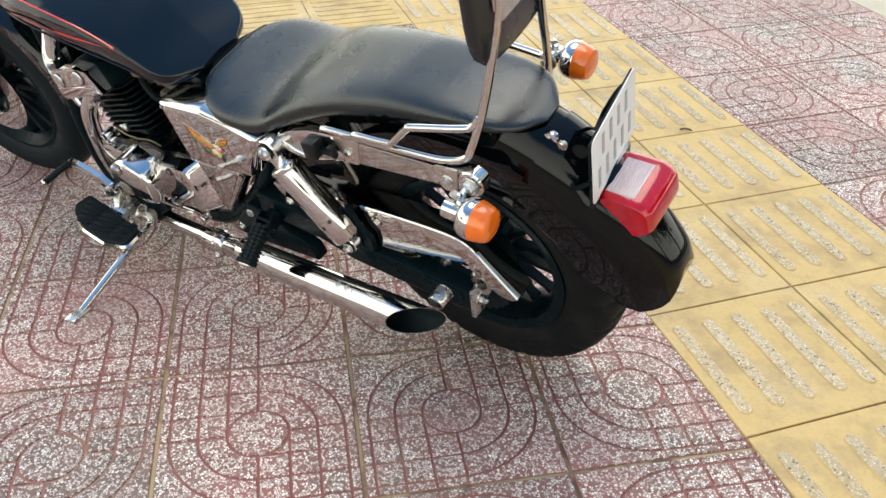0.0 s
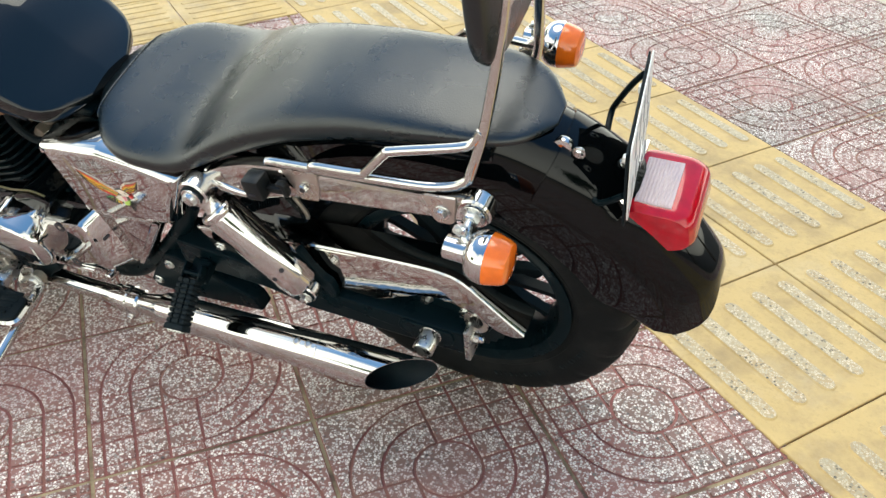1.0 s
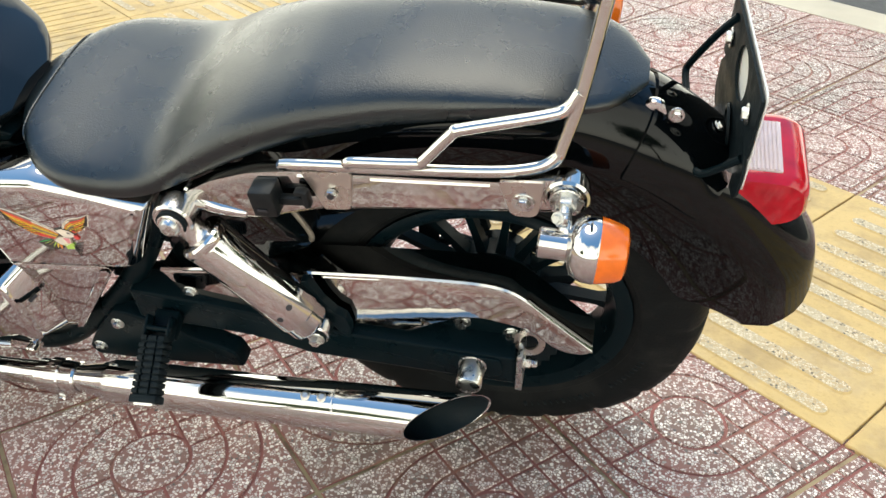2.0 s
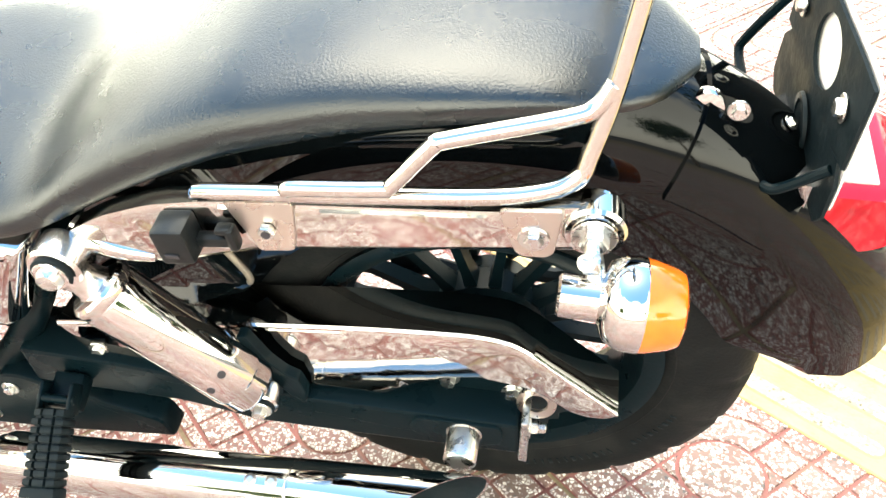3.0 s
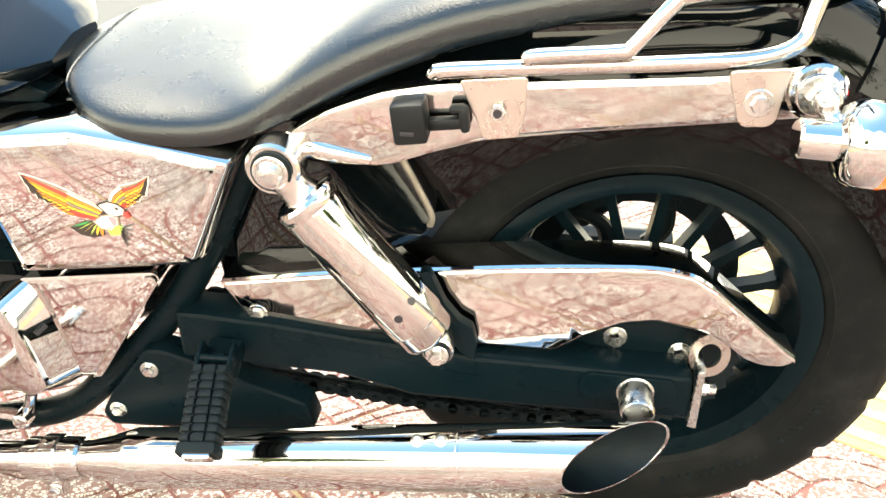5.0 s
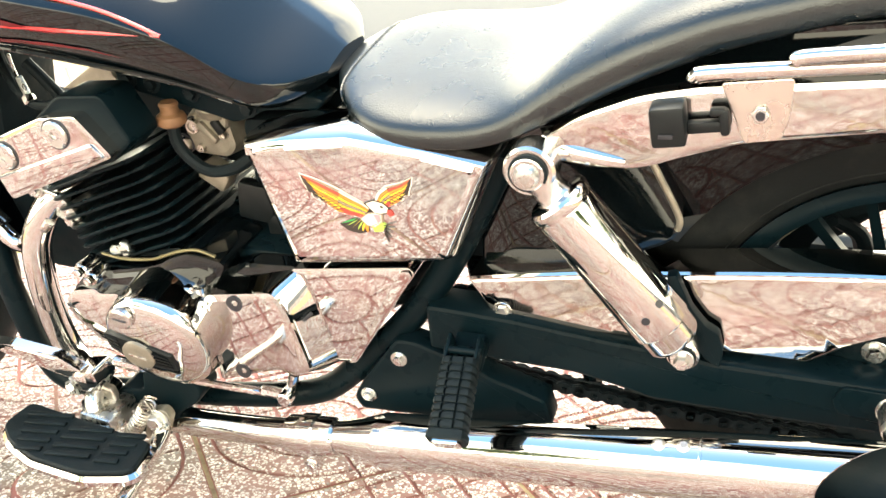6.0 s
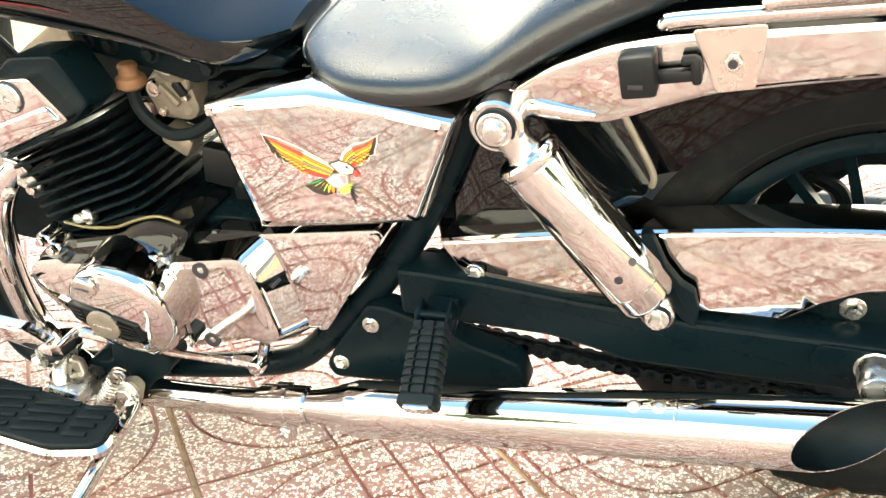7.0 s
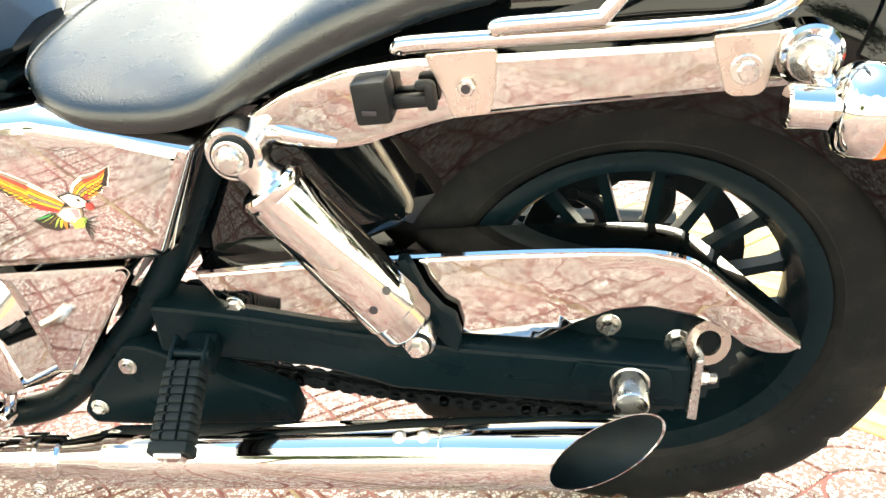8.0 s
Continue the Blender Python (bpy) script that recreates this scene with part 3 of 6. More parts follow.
add_plate(bm, [(-1.06, 0.165), (-1.01, 0.15), (-0.985, 0.115), (-1.0, 0.1), (-1.035, 0.125)], -0.13, -0.142, 0.002)
add_bolt(bm, (-1.045, -0.142, 0.156), (0, -1, 0), 0.008, 0.008)
add_bolt(bm, (-1.0, -0.142, 0.115), (0, -1, 0), 0.008, 0.008)
part("exhaust_flange", bm, ZINC, bike, "steel flange with two nuts")

# ---- frame ----
def bar_part(name, pts, r, mat, label="", n=14, steps=6, parent=None):
    bm = bmesh.new()
    add_tube(bm, pts, r, n, steps=steps)
    return part(name, bm, mat, parent or bike, label)


for y, nm in ((-0.14, 0), (0.08, 1)):
    k = 1 if nm == 0 else -1
    bar_part("cradle_tube", [(-1.21, y + 0.04 * k, 0.33), (-1.19, y + 0.03 * k, 0.12), (-1.175, y + 0.01 * k, -0.02), (-1.14, y, -0.15), (-1.07, y, -0.176), (-0.95, y, -0.164), (-0.88, y, -0.158), (-0.75, y, -0.138), (-0.67, y, -0.114), (-0.61, y, -0.064), (-0.53, y, 0.02), (-0.465, y, 0.115), (-0.4, y, 0.24)], 0.0175, SATIN, "black tubular frame cradle", steps=8)
bar_part("backbone_tube", [(-1.25, YC, 0.365), (-0.9, YC, 0.34), (-0.55, YC, 0.24), (-0.3, YC, 0.22)], 0.03, SATIN)
bm = bmesh.new()
add_plate(bm, [(-1.12, 0.385), (-1.0, 0.375), (-0.9, 0.362), (-0.8, 0.338), (-0.7, 0.308), (-0.61, 0.28), (-0.62, 0.268), (-0.69, 0.266), (-0.71, 0.256), (-0.732, 0.25), (-0.772, 0.262), (-0.823, 0.275), (-0.882, 0.29), (-0.885, 0.318), (-0.95, 0.345), (-1.12, 0.358)], -0.08, -0.118, 0.003, 0.006)
frame_plate = part("tank_bracket", bm, SATIN, bike, "black steel bracket under the tank")
for x, z in ((-0.865, 0.302), (-0.833, 0.296), (-0.781, 0.286), (-0.709, 0.269)):
    bm = bmesh.new()
    add_bolt(bm, (x, -0.118, z), (0, -1, 0), 0.0075, 0.008)
    part("bolt", bm, DARK, frame_plate)
bm = bmesh.new()
add_plate(bm, [(-0.543, 0.004), (-0.594, -0.063), (-0.613, -0.095), (-0.604, -0.113), (-0.512, -0.11), (-0.355, -0.093), (-0.364, -0.058), (-0.394, -0.046), (-0.43, -0.034), (-0.449, -0.018), (-0.488, -0.008), (-0.52, 0.004)], -0.14, -0.17, 0.005, 0.007)
peg_plate = part("peg_bracket", bm, SATIN, bike, "black steel passenger peg bracket")
for x, z in ((-0.541, -0.024), (-0.59, -0.086)):
    bm = bmesh.new()
    add_bolt(bm, (x, -0.17, z), (0, -1, 0), 0.0068, 0.007)
    part("bolt", bm, ZINC, peg_plate)

# passenger peg: ribbed rubber on a steel core
peg_a, peg_b = V(-0.443, -0.213, 0.0265), V(-0.437, -0.297, -0.022)
pd = (peg_b - peg_a).normalized()
pa = V(1, 0, 0) - pd * pd.x
pa.normalize()
pb = pd.cross(pa)
PEG_W, PEG_H, PEG_K = 0.0205, 0.014, (peg_b - peg_a).length / 0.124
half = [(PEG_W * 0.3, PEG_H), (PEG_W * 0.34, PEG_H - 0.004), (PEG_W * 0.42, PEG_H - 0.004), (PEG_W * 0.46, PEG_H), (PEG_W * 0.86, PEG_H * 0.9), (PEG_W, PEG_H * 0.55)]
quarter = half + [(x, -y) for x, y in half[::-1]]
section = quarter + [(-x, -y) for x, y in quarter]


def peg_ring(s, k, notch=True):
    return [peg_a + pd * s * PEG_K + k * (x * pa + (y if notch or abs(x) > PEG_W * 0.5 else math.copysign(PEG_H, y)) * pb) for x, y in section]


bm = bmesh.new()
rings = [peg_ring(0.006, 0.8), peg_ring(0.008, 0.93), peg_ring(0.016, 0.94, False)]
for k in range(8):
    s = 0.018 + k * 0.0113
    rings += [peg_ring(s, 0.84), peg_ring(s + 0.0016, 0.84), peg_ring(s + 0.0024, 0.97), peg_ring(s + 0.0034, 1.0), peg_ring(s + 0.0092, 1.0), peg_ring(s + 0.0104, 0.97)]
rings += [peg_ring(0.1095, 0.86, False), peg_ring(0.111, 1.0, False), peg_ring(0.113, 1.04, False), peg_ring(0.122, 1.06, False), peg_ring(0.124, 1.0, False), peg_ring(0.124, 0.7, False)]
add_rings(bm, rings)
peg = part("passenger_peg", bm, RUBBER, bike, "flat ribbed black rubber passenger peg")
bm = bmesh.new()
add_rings(bm, [[peg_a + pd * s * PEG_K + k * (x * pa * 0.8 + y * pb * 0.75) for x, y in quarter[4:8] + [(-x, -y) for x, y in quarter[4:8]]] for s, k in ((0.115, 0.9), (0.127, 0.95), (0.129, 0.85))])
part("peg_tip", bm, CHROME, peg, "worn bright metal end plate")
bm = bmesh.new()
for side in (-1, 1):
    add_box(bm, peg_a + V(side * 0.017, 0.008, 0.0), (0.005, 0.034, 0.024), 0.003, (30, 0, 0))
add_rod(bm, peg_a + V(-0.021, 0.004, 0.004), peg_a + V(0.021, 0.004, 0.004), 0.005)
add_box(bm, peg_a + V(0, 0.024, -0.012), (0.036, 0.04, 0.024), 0.004, (20, 0, 0))
part("peg_hinge", bm, SATIN, peg, "black hinge bracket")

# ---- swingarm, chain and guard ----
bm = bmesh.new()
add_plate(bm, [(-0.5, 0.056), (-0.47, 0.055), (-0.398, 0.049), (-0.288, 0.035), (-0.23, 0.03), (-0.18, 0.022), (0.05, 0.013), (0.052, -0.044), (-0.128, -0.041), (-0.247, -0.037), (-0.273, -0.028), (-0.329, -0.014), (-0.445, -0.008), (-0.5, -0.004)], -0.125, -0.168, 0.005, 0.006)
swing = part("swingarm", bm, SATIN, bike, "black boxed swingarm")
bm = bmesh.new()
add_plate(bm, [(-0.233, 0.126), (-0.223, 0.128), (-0.207, 0.09), (-0.192, 0.07), (-0.179, 0.062), (-0.174, 0.04), (-0.177, 0.02), (-0.192, 0.03), (-0.21, 0.058), (-0.222, 0.092)], -0.16, -0.1725, 0.0015, 0.003)
part("shock_bracket", bm, SATIN, swing)
bm = bmesh.new()
add_plate(bm, [(0.052, 0.024), (0.06, 0.026), (0.06, -0.052), (0.05, -0.05)], -0.12, -0.172, 0.002, 0.002)
add_rod(bm, (0.055, -0.15, -0.012), (0.078, -0.15, -0.014), 0.006, 8)
add_bolt(bm, (0.06, -0.15, -0.012), (1, 0, 0), 0.009, 0.01)
part("chain_adjuster", bm, ZINC, swing, "zinc-plated chain adjuster plate and bolt")
bm = bmesh.new()
rings = []
for r, y in ((0.012, -0.148), (0.021, -0.148), (0.021, -0.144), (0.012, -0.144)):
    rings.append([V(0.066 + r * math.cos(t), y, 0.028 + r * 1.3 * math.sin(t)) for t in [2 * math.pi * k / 32 for k in range(32)]])
add_rings(bm, rings, closed=True)
part("adjuster_ring", bm, TABSTEEL, swing, "pitted steel ring")
bm = bmesh.new()
add_plate(bm, [(-0.06, 0.014), (0.03, 0.01), (0.034, -0.012), (0.028, -0.026), (-0.06, -0.02), (-0.068, -0.004)], -0.167, -0.1715, 0.001, 0.006)
part("axle_slot_plate", bm, SATIN, swing)
bm = bmesh.new()
add_lathe(bm, (-0.008, -0.16, -0.008), (0, -1, 0), [(0, 0.0195), (0.012, 0.0195), (0.013, 0.0178), (0.044, 0.0175), (0.047, 0.0155), (0.0475, 0.011)], 32)
part("axle_cap", bm, ZINC, bike, "round chrome axle cap")

GUARD = [(-0.449, 0.085), (-0.319, 0.103), (-0.216, 0.113), (-0.129, 0.121), (-0.05, 0.126), (0.002, 0.127), (0.037, 0.121), (0.062, 0.106), (0.082, 0.089), (0.128, 0.05), (0.149, 0.033), (0.137, 0.026), (0.118, 0.026), (0.1, 0.032), (0.075, 0.051), (0.054, 0.062), (0.006, 0.071), (-0.026, 0.066), (-0.063, 0.049), (-0.095, 0.028), (-0.175, 0.03), (-0.28, 0.035), (-0.363, 0.036), (-0.423, 0.047)]
bm = bmesh.new()
add_cast(bm, GUARD, GUARD, -0.147, -0.152, 0.0025, 0.005, 0.0015, 0.014)
guard = part("chain_guard", bm, SHEET, bike, "polished chrome chain guard")
guard.matrix_basis = about_x(-0.15, 0.075, -5)
bm = bmesh.new()
top = smooth_path([V(x, 0, z) for x, z in GUARD[:11]], 4)
rings = []
for p in top:
    rings.append([V(p.x, -0.1515, p.z - 0.002), V(p.x, -0.1515, p.z + 0.0015), V(p.x, -0.149, p.z + 0.004), V(p.x, -0.13, p.z + 0.0055), V(p.x, -0.095, p.z + 0.0055), V(p.x, -0.095, p.z + 0.0025), V(p.x, -0.147, p.z - 0.002)])
add_rings(bm, rings)
part("guard_flange", bm, CHROME, guard)
for x, y, z in ((-0.412, -0.152, 0.05),):
    bm = bmesh.new()
    add_bolt(bm, (x, y, z), (0, -1, 0), 0.0075, 0.006)
    part("bolt", bm, ZINC, guard)

bm = bmesh.new()
teeth = 36
ring = []
for k in range(teeth * 2):
    r = 0.112 if k % 2 else 0.105
    a = math.pi * k / teeth
    ring.append((r * math.cos(a), r * math.sin(a)))
add_rings(bm, [[V(x, y, z) for x, z in ring] for y in (-0.098, -0.104)])
sprocket = part("rear_sprocket", bm, DARK, bike, "dark toothed rear sprocket")
bm = bmesh.new()
add_lathe(bm, (0, -0.104, 0), (0, -1, 0), [(0, 0.085), (0.012, 0.08), (0.018, 0.064), (0.0225, 0.058), (0.024, 0.03)], 36)
part("sprocket_carrier", bm, SATIN, sprocket)
bolt_bm = bmesh.new()
add_bolt(bolt_bm, (0.042, -0.126, 0), (0, -1, 0), 0.0085, 0.011)
bolt_mesh = mesh_of("bolt", bolt_bm, ZINC)
for k in range(3):
    repeat("bolt", bolt_mesh, sprocket, Matrix.Rotation(radians(-20 - 115 * k), 4, "Y"))
bm = bmesh.new()
c0, c1 = V(-0.56, -0.101, -0.052), V(-0.02, -0.101, -0.112)
bm2 = bmesh.new()
for dy in (-0.009, -0.0055, 0.0035, 0.007):
    o = [(-0.0105, 0), (-0.009, 0.0058), (-0.004, 0.0058), (0, 0.0036), (0.004, 0.0058), (0.009, 0.0058), (0.0105, 0), (0.009, -0.0058), (0.004, -0.0058), (0, -0.0036), (-0.004, -0.0058), (-0.009, -0.0058)]
    add_rings(bm2, [[V(x * 1.45, y, z * 1.4) for x, z in o] for y in (dy, dy + 0.002)])
plates = set(bm2.faces)
for x in (-0.008, 0.008):
    add_rod(bm2, (x, -0.0118, 0), (x, 0.0118, 0), 0.0022, 8, 0.0006)
for f in bm2.faces:
    if f not in plates:
        f.material_index = 1
link_mesh = mesh_of("link", bm2, [DARK, SATIN])
add_rod(bm, c0, c1, 0.0015, 6)
chain = part("drive_chain", bm, DARK, bike, "oily dark drive chain")
count = int((c1 - c0).length / 0.0185)
for run in (0, 1):
    a, b = (c0, c1) if run == 0 else (V(-0.56, -0.101, 0.02), V(0.0, -0.101, 0.108))
    for k in range(count):
        p = a.lerp(b, (k + 0.5) / count)
        p = p - V(0, 0, 0.012 * math.sin(math.pi * (k + 0.5) / count) if run == 0 else 0)
        repeat("link", link_mesh, chain, Matrix.Translation(p) @ Matrix.Rotation(math.atan2(a.z - b.z, b.x - a.x), 4, "Y"))

# brake disc and its carrier on the far side
bm = bmesh.new()
add_hoop(bm, [(0.1, 0.068), (0.132, 0.068), (0.132, 0.073), (0.1, 0.073)], 64)
disc = part("brake_disc", bm, DARK, rear_wheel, "dark steel brake disc behind the spokes")
for k in range(6):
    bm = bmesh.new()
    add_tube(bm, [(0, 0.066, 0.045), (0.012, 0.069, 0.075), (0.0, 0.07, 0.108)], (0.012, 0.008), 8)
    add_bolt(bm, (0, 0.067, 0.108), (0, -1, 0), 0.008, 0.006)
    bmesh.ops.transform(bm, matrix=Matrix.Rotation(radians(60 * k + 20), 4, "Y"), verts=bm.verts)
    part("disc_carrier", bm, DARK, disc)
bm = bmesh.new()
add_cast(bm, *[[(-0.11, 0.075), (-0.075, 0.118), (0.0, 0.15), (0.045, 0.138), (0.05, 0.105), (-0.01, 0.1), (-0.06, 0.055)]] * 2, 0.1, 0.062, 0.005, 0.008, 0.002, 0.03)
part("brake_caliper", bm, DARK, bike, "black brake caliper over the disc")
bar_part("brake_hose", [(-0.13, 0.08, 0.16), (-0.1, 0.06, 0.13), (-0.05, 0.055, 0.15), (0.03, 0.06, 0.165), (0.09, 0.07, 0.13)], 0.0045, RUBBER, "", 8)
bm = bmesh.new()
add_tube(bm, [(-0.5, 0.16, -0.02), (-0.2, 0.14, 0.0), (0.06, 0.13, 0.0)], 0.024, 8, flat=0.7)
part("swingarm_far_leg", bm, SATIN, swing)

# ---- shock absorber ----
sa, sb = V(-0.357, -0.2, 0.251), V(-0.212, -0.188, 0.05)
sd = (sb - sa).normalized()
bm = bmesh.new()
add_lathe(bm, sa + sd * 0.036, sd, [(0, 0.02), (0.001, 0.029), (0.004, 0.0322), (0.009, 0.0328), (0.0125, 0.0318), (0.014, 0.0312), (0.016, 0.0318), (0.17, 0.0318), (0.172, 0.0312), (0.174, 0.0302), (0.19, 0.03), (0.195, 0.0275), (0.197, 0.02)], 48)
shock = part("shock_absorber", bm, CHROME, bike, "chrome covered rear shock absorber")
bm = bmesh.new()
add_lathe(bm, sa + V(0, 0.02, 0), (0, -1, 0), [(0, 0.022), (0.003, 0.0255), (0.03, 0.0255), (0.033, 0.023)], 32)
add_lathe(bm, sa + sd * 0.012, sd, [(0, 0.02), (0.012, 0.0165), (0.02, 0.017), (0.027, 0.021)], 28)
part("shock_eye", bm, ALLOY, shock, "polished alloy top eye")
bm = bmesh.new()
add_lathe(bm, sa + V(0, -0.012, 0), (0, -1, 0), [(0, 0.019), (0.004, 0.019), (0.005, 0.017)], 24)
part("eye_washer", bm, RUBBER, shock)
bm = bmesh.new()
add_lathe(bm, sa + V(0, -0.0155, 0), (0, -1, 0), [(0, 0.0165), (0.003, 0.0165), (0.004, 0.015)], 28)
part("eye_collar", bm, ALLOY, shock)
bm = bmesh.new()
add_lathe(bm, sa + V(0, -0.015, 0), (0, -1, 0), [(0, 0.0125), (0.007, 0.012), (0.011, 0.0095), (0.0125, 0.005)], 24)
part("shock_nut", bm, ZINC, shock)
bm = bmesh.new()
add_lathe(bm, sb + V(0, 0.012, 0), (0, -1, 0), [(0, 0.014), (0.002, 0.0165), (0.022, 0.0165), (0.024, 0.014)], 24)
add_rod(bm, sb - sd * 0.02, sb, 0.012)
part("shock_lower_eye", bm, ALLOY, shock)
bm = bmesh.new()
add_lathe(bm, sb + V(0, -0.011, 0), (0, -1, 0), [(0, 0.0135), (0.004, 0.0135), (0.005, 0.012)], 24)
part("lower_bush", bm, RUBBER, shock)
bm = bmesh.new()
add_bolt(bm, sb + V(0, -0.016, 0), (0, -1, 0), 0.0078, 0.01)
part("bolt", bm, ZINC, shock)
for hole in (V(-0.246, -0.222, 0.104), V(-0.227, -0.222, 0.125)):
    bm = bmesh.new()
    foot_p = sa + sd * (hole - sa).dot(sd)
    out = (hole - foot_p).normalized()
    # the hole is a small dark disc, its shade painted
    add_lathe(bm, foot_p + out * 0.03, out, [(0, 0.0042), (0.0022, 0.0042)], 14)
    part("cover_hole", bm, RECESS_SHADE, shock)

# ---- fender rail, rack and its tabs ----
RAIL = [(-0.349, 0.268), (-0.345, 0.277), (-0.31, 0.299), (-0.26, 0.318), (-0.21, 0.327), (-0.125, 0.332), (0.031, 0.342), (0.085, 0.352), (0.103, 0.356), (0.12, 0.346), (0.125, 0.332), (0.118, 0.316), (0.1, 0.309), (-0.079, 0.289), (-0.172, 0.277), (-0.22, 0.262), (-0.25, 0.251), (-0.275, 0.247), (-0.3, 0.248), (-0.325, 0.255)]
bm = bmesh.new()
add_cast(bm, RAIL, RAIL, -0.165, -0.187, 0.005, 0.012, 0.002, 0.012)
rail = part("fender_rail", bm, SHEET, bike, "polished chrome fender rail")
bm = bmesh.new()
add_lathe(bm, (0.101, -0.17, 0.332), (0, -1, 0), [(0, 0.024), (0.019, 0.0245), (0.022, 0.022)], 36)
part("rail_boss", bm, CHROME, rail)
bm = bmesh.new()
add_tube(bm, [(-0.345, -0.165, 0.262), (-0.325, -0.178, 0.26), (-0.3, -0.184, 0.257), (-0.272, -0.184, 0.253)], (0.017, 0.006), 18)
part("rail_nose", bm, CHROME, rail, "rounded front end of the rail")
bm = bmesh.new()
add_lathe(bm, (0.101, -0.19, 0.331), (0, -1, 0), [(0, 0.016), (0.0035, 0.016), (0.004, 0.015)], 28)
part("boss_bush", bm, RUBBER, rail)
for pts, (bx, bz) in (([(-0.192, 0.333), (-0.133, 0.338), (-0.135, 0.306), (-0.139, 0.283), (-0.17, 0.279), (-0.176, 0.296)], (-0.158, 0.307)), ([(0.028, 0.348), (0.078, 0.352), (0.072, 0.306), (0.066, 0.301), (0.048, 0.3), (0.042, 0.304)], (0.056, 0.322))):
    bm = bmesh.new()
    add_plate(bm, pts, -0.1875, -0.191, 0.001, 0.005)
    tab = part("rack_tab", bm, TABSTEEL, bike, "dull stainless rack mounting tab")
    bm = bmesh.new()
    add_bolt(bm, (bx, -0.191, bz), (0, -1, 0), 0.008 if bx > 0 else 0.0075, 0.007, bx > 0)
    part("bolt", bm, ZINC, tab)
    if bx < 0:
        bm = bmesh.new()
        add_lathe(bm, (bx, -0.198, bz), (0, -1, 0), [(0, 0.004), (0.0008, 0.004)], 12)
        part("bolt_socket", bm, RECESS_SHADE, tab)


def mirror(pts):
    """The same points on the far side of the motorcycle."""
    flip = PLANE @ Matrix.Diagonal((1, -1, 1, 1)) @ PLANE.inverted()
    return [flip @ Vector(p) for p in pts]


UPRIGHT = [(-0.212, -0.186, 0.336), (-0.19, -0.187, 0.341), (0.0, -0.183, 0.352), (0.06, -0.176, 0.357), (0.085, -0.17, 0.368), (0.092, -0.164, 0.385), (0.104, -0.152, 0.43), (0.113, -0.14, 0.48), (0.122, -0.128, 0.54), (0.132, -0.118, 0.62), (0.142, -0.112, 0.75), (0.146, -0.11, 0.85)]
BRANCH = [(-0.135, -0.192, 0.353), (-0.125, -0.193, 0.357), (-0.06, -0.192, 0.362), (-0.05, -0.191, 0.367), (-0.02, -0.184, 0.4), (-0.008, -0.181, 0.405), (0.07, -0.165, 0.417), (0.092, -0.158, 0.423), (0.104, -0.152, 0.44)]
rack = None
LOWER = V(0, 0, -0.034)
for pts, br in ((UPRIGHT, BRANCH), ([p + LOWER for p in mirror(UPRIGHT)], [p + LOWER for p in mirror(BRANCH)])):
    bm = bmesh.new()
    add_tube(bm, pts, 0.0075, 12, steps=5)
    if rack is None:
        rack = part("backrest_rack", bm, STEEL, bike, "bent polished steel backrest rack")
    else:
        part("rack_upright", bm, STEEL, rack)
    bm = bmesh.new()
    add_tube(bm, br, 0.0068, 12, steps=5)
    part("rack_brace", bm, STEEL, rack)
bm = bmesh.new()
w0, w1, z0, z1 = 0.05, 0.07, 0.6, 0.82
add_rings(bm, [[V(x + 0.02 * (z - 0.5), YC + s * w, z) for s, w, z, in ((-1, w0, z0), (1, w0, z0), (1, w1, z0 + 0.03), (1, w1, z1), (-1, w1, z1), (-1, w1, z0 + 0.03))] for x in (0.128, 0.131)])
part("backrest_plate", bm, STEEL, rack, "polished steel back plate").matrix_basis = about_x(YC, 0.3)
bm = bmesh.new()
add_bolt(bm, (0.135, YC - 0.055, 0.66), (1, 0, 0.1), 0.008, 0.01)
part("bolt", bm, ZINC, rack)
bm = bmesh.new()
rings = []
for k in range(17):
    t = k / 16
    z = 0.515 + 0.3 * t
    w = 0.1 * (1 - (abs(2 * t - 1)) ** 5) ** 0.4 + 0.004
    dep = 0.02 * (1 - (abs(2 * t - 1)) ** 4) ** 0.5 + 0.002
    rings.append([V(0.107 + 0.02 * (z - 0.5) + dep * math.copysign(abs(math.sin(a)) ** 0.7, math.sin(a)), YC + w * math.copysign(abs(math.cos(a)) ** 0.6, math.cos(a)), z) for a in [2 * math.pi * i / 32 for i in range(32)]])
add_rings(bm, rings)
part("backrest_pad", bm, LEATHER, rack, "padded black vinyl backrest").matrix_basis = about_x(YC, 0.3)

# helmet lock
bm = bmesh.new()
add_box(bm, (-0.232, -0.203, 0.301), (0.03, 0.03, 0.037), 0.004, (0, -6, 0))
lock = part("helmet_lock", bm, PLASTIC, bike, "black plastic helmet lock")
bm = bmesh.new()
add_box(bm, (-0.203, -0.198, 0.297), (0.032, 0.012, 0.011), 0.003, (0, -6, 0))
add_box(bm, (-0.186, -0.199, 0.302), (0.009, 0.014, 0.024), 0.004, (0, -6, 0))
add_box(bm, (-0.192, -0.199, 0.311), (0.014, 0.012, 0.007), 0.003, (0, -6, 0))
part("lock_hook", bm, PLASTIC, lock)
bm = bmesh.new()
add_box(bm, (-0.233, -0.2185, 0.294), (0.012, 0.002, 0.004), 0.0005)
part("keyhole", bm, RECESS_SHADE, lock)

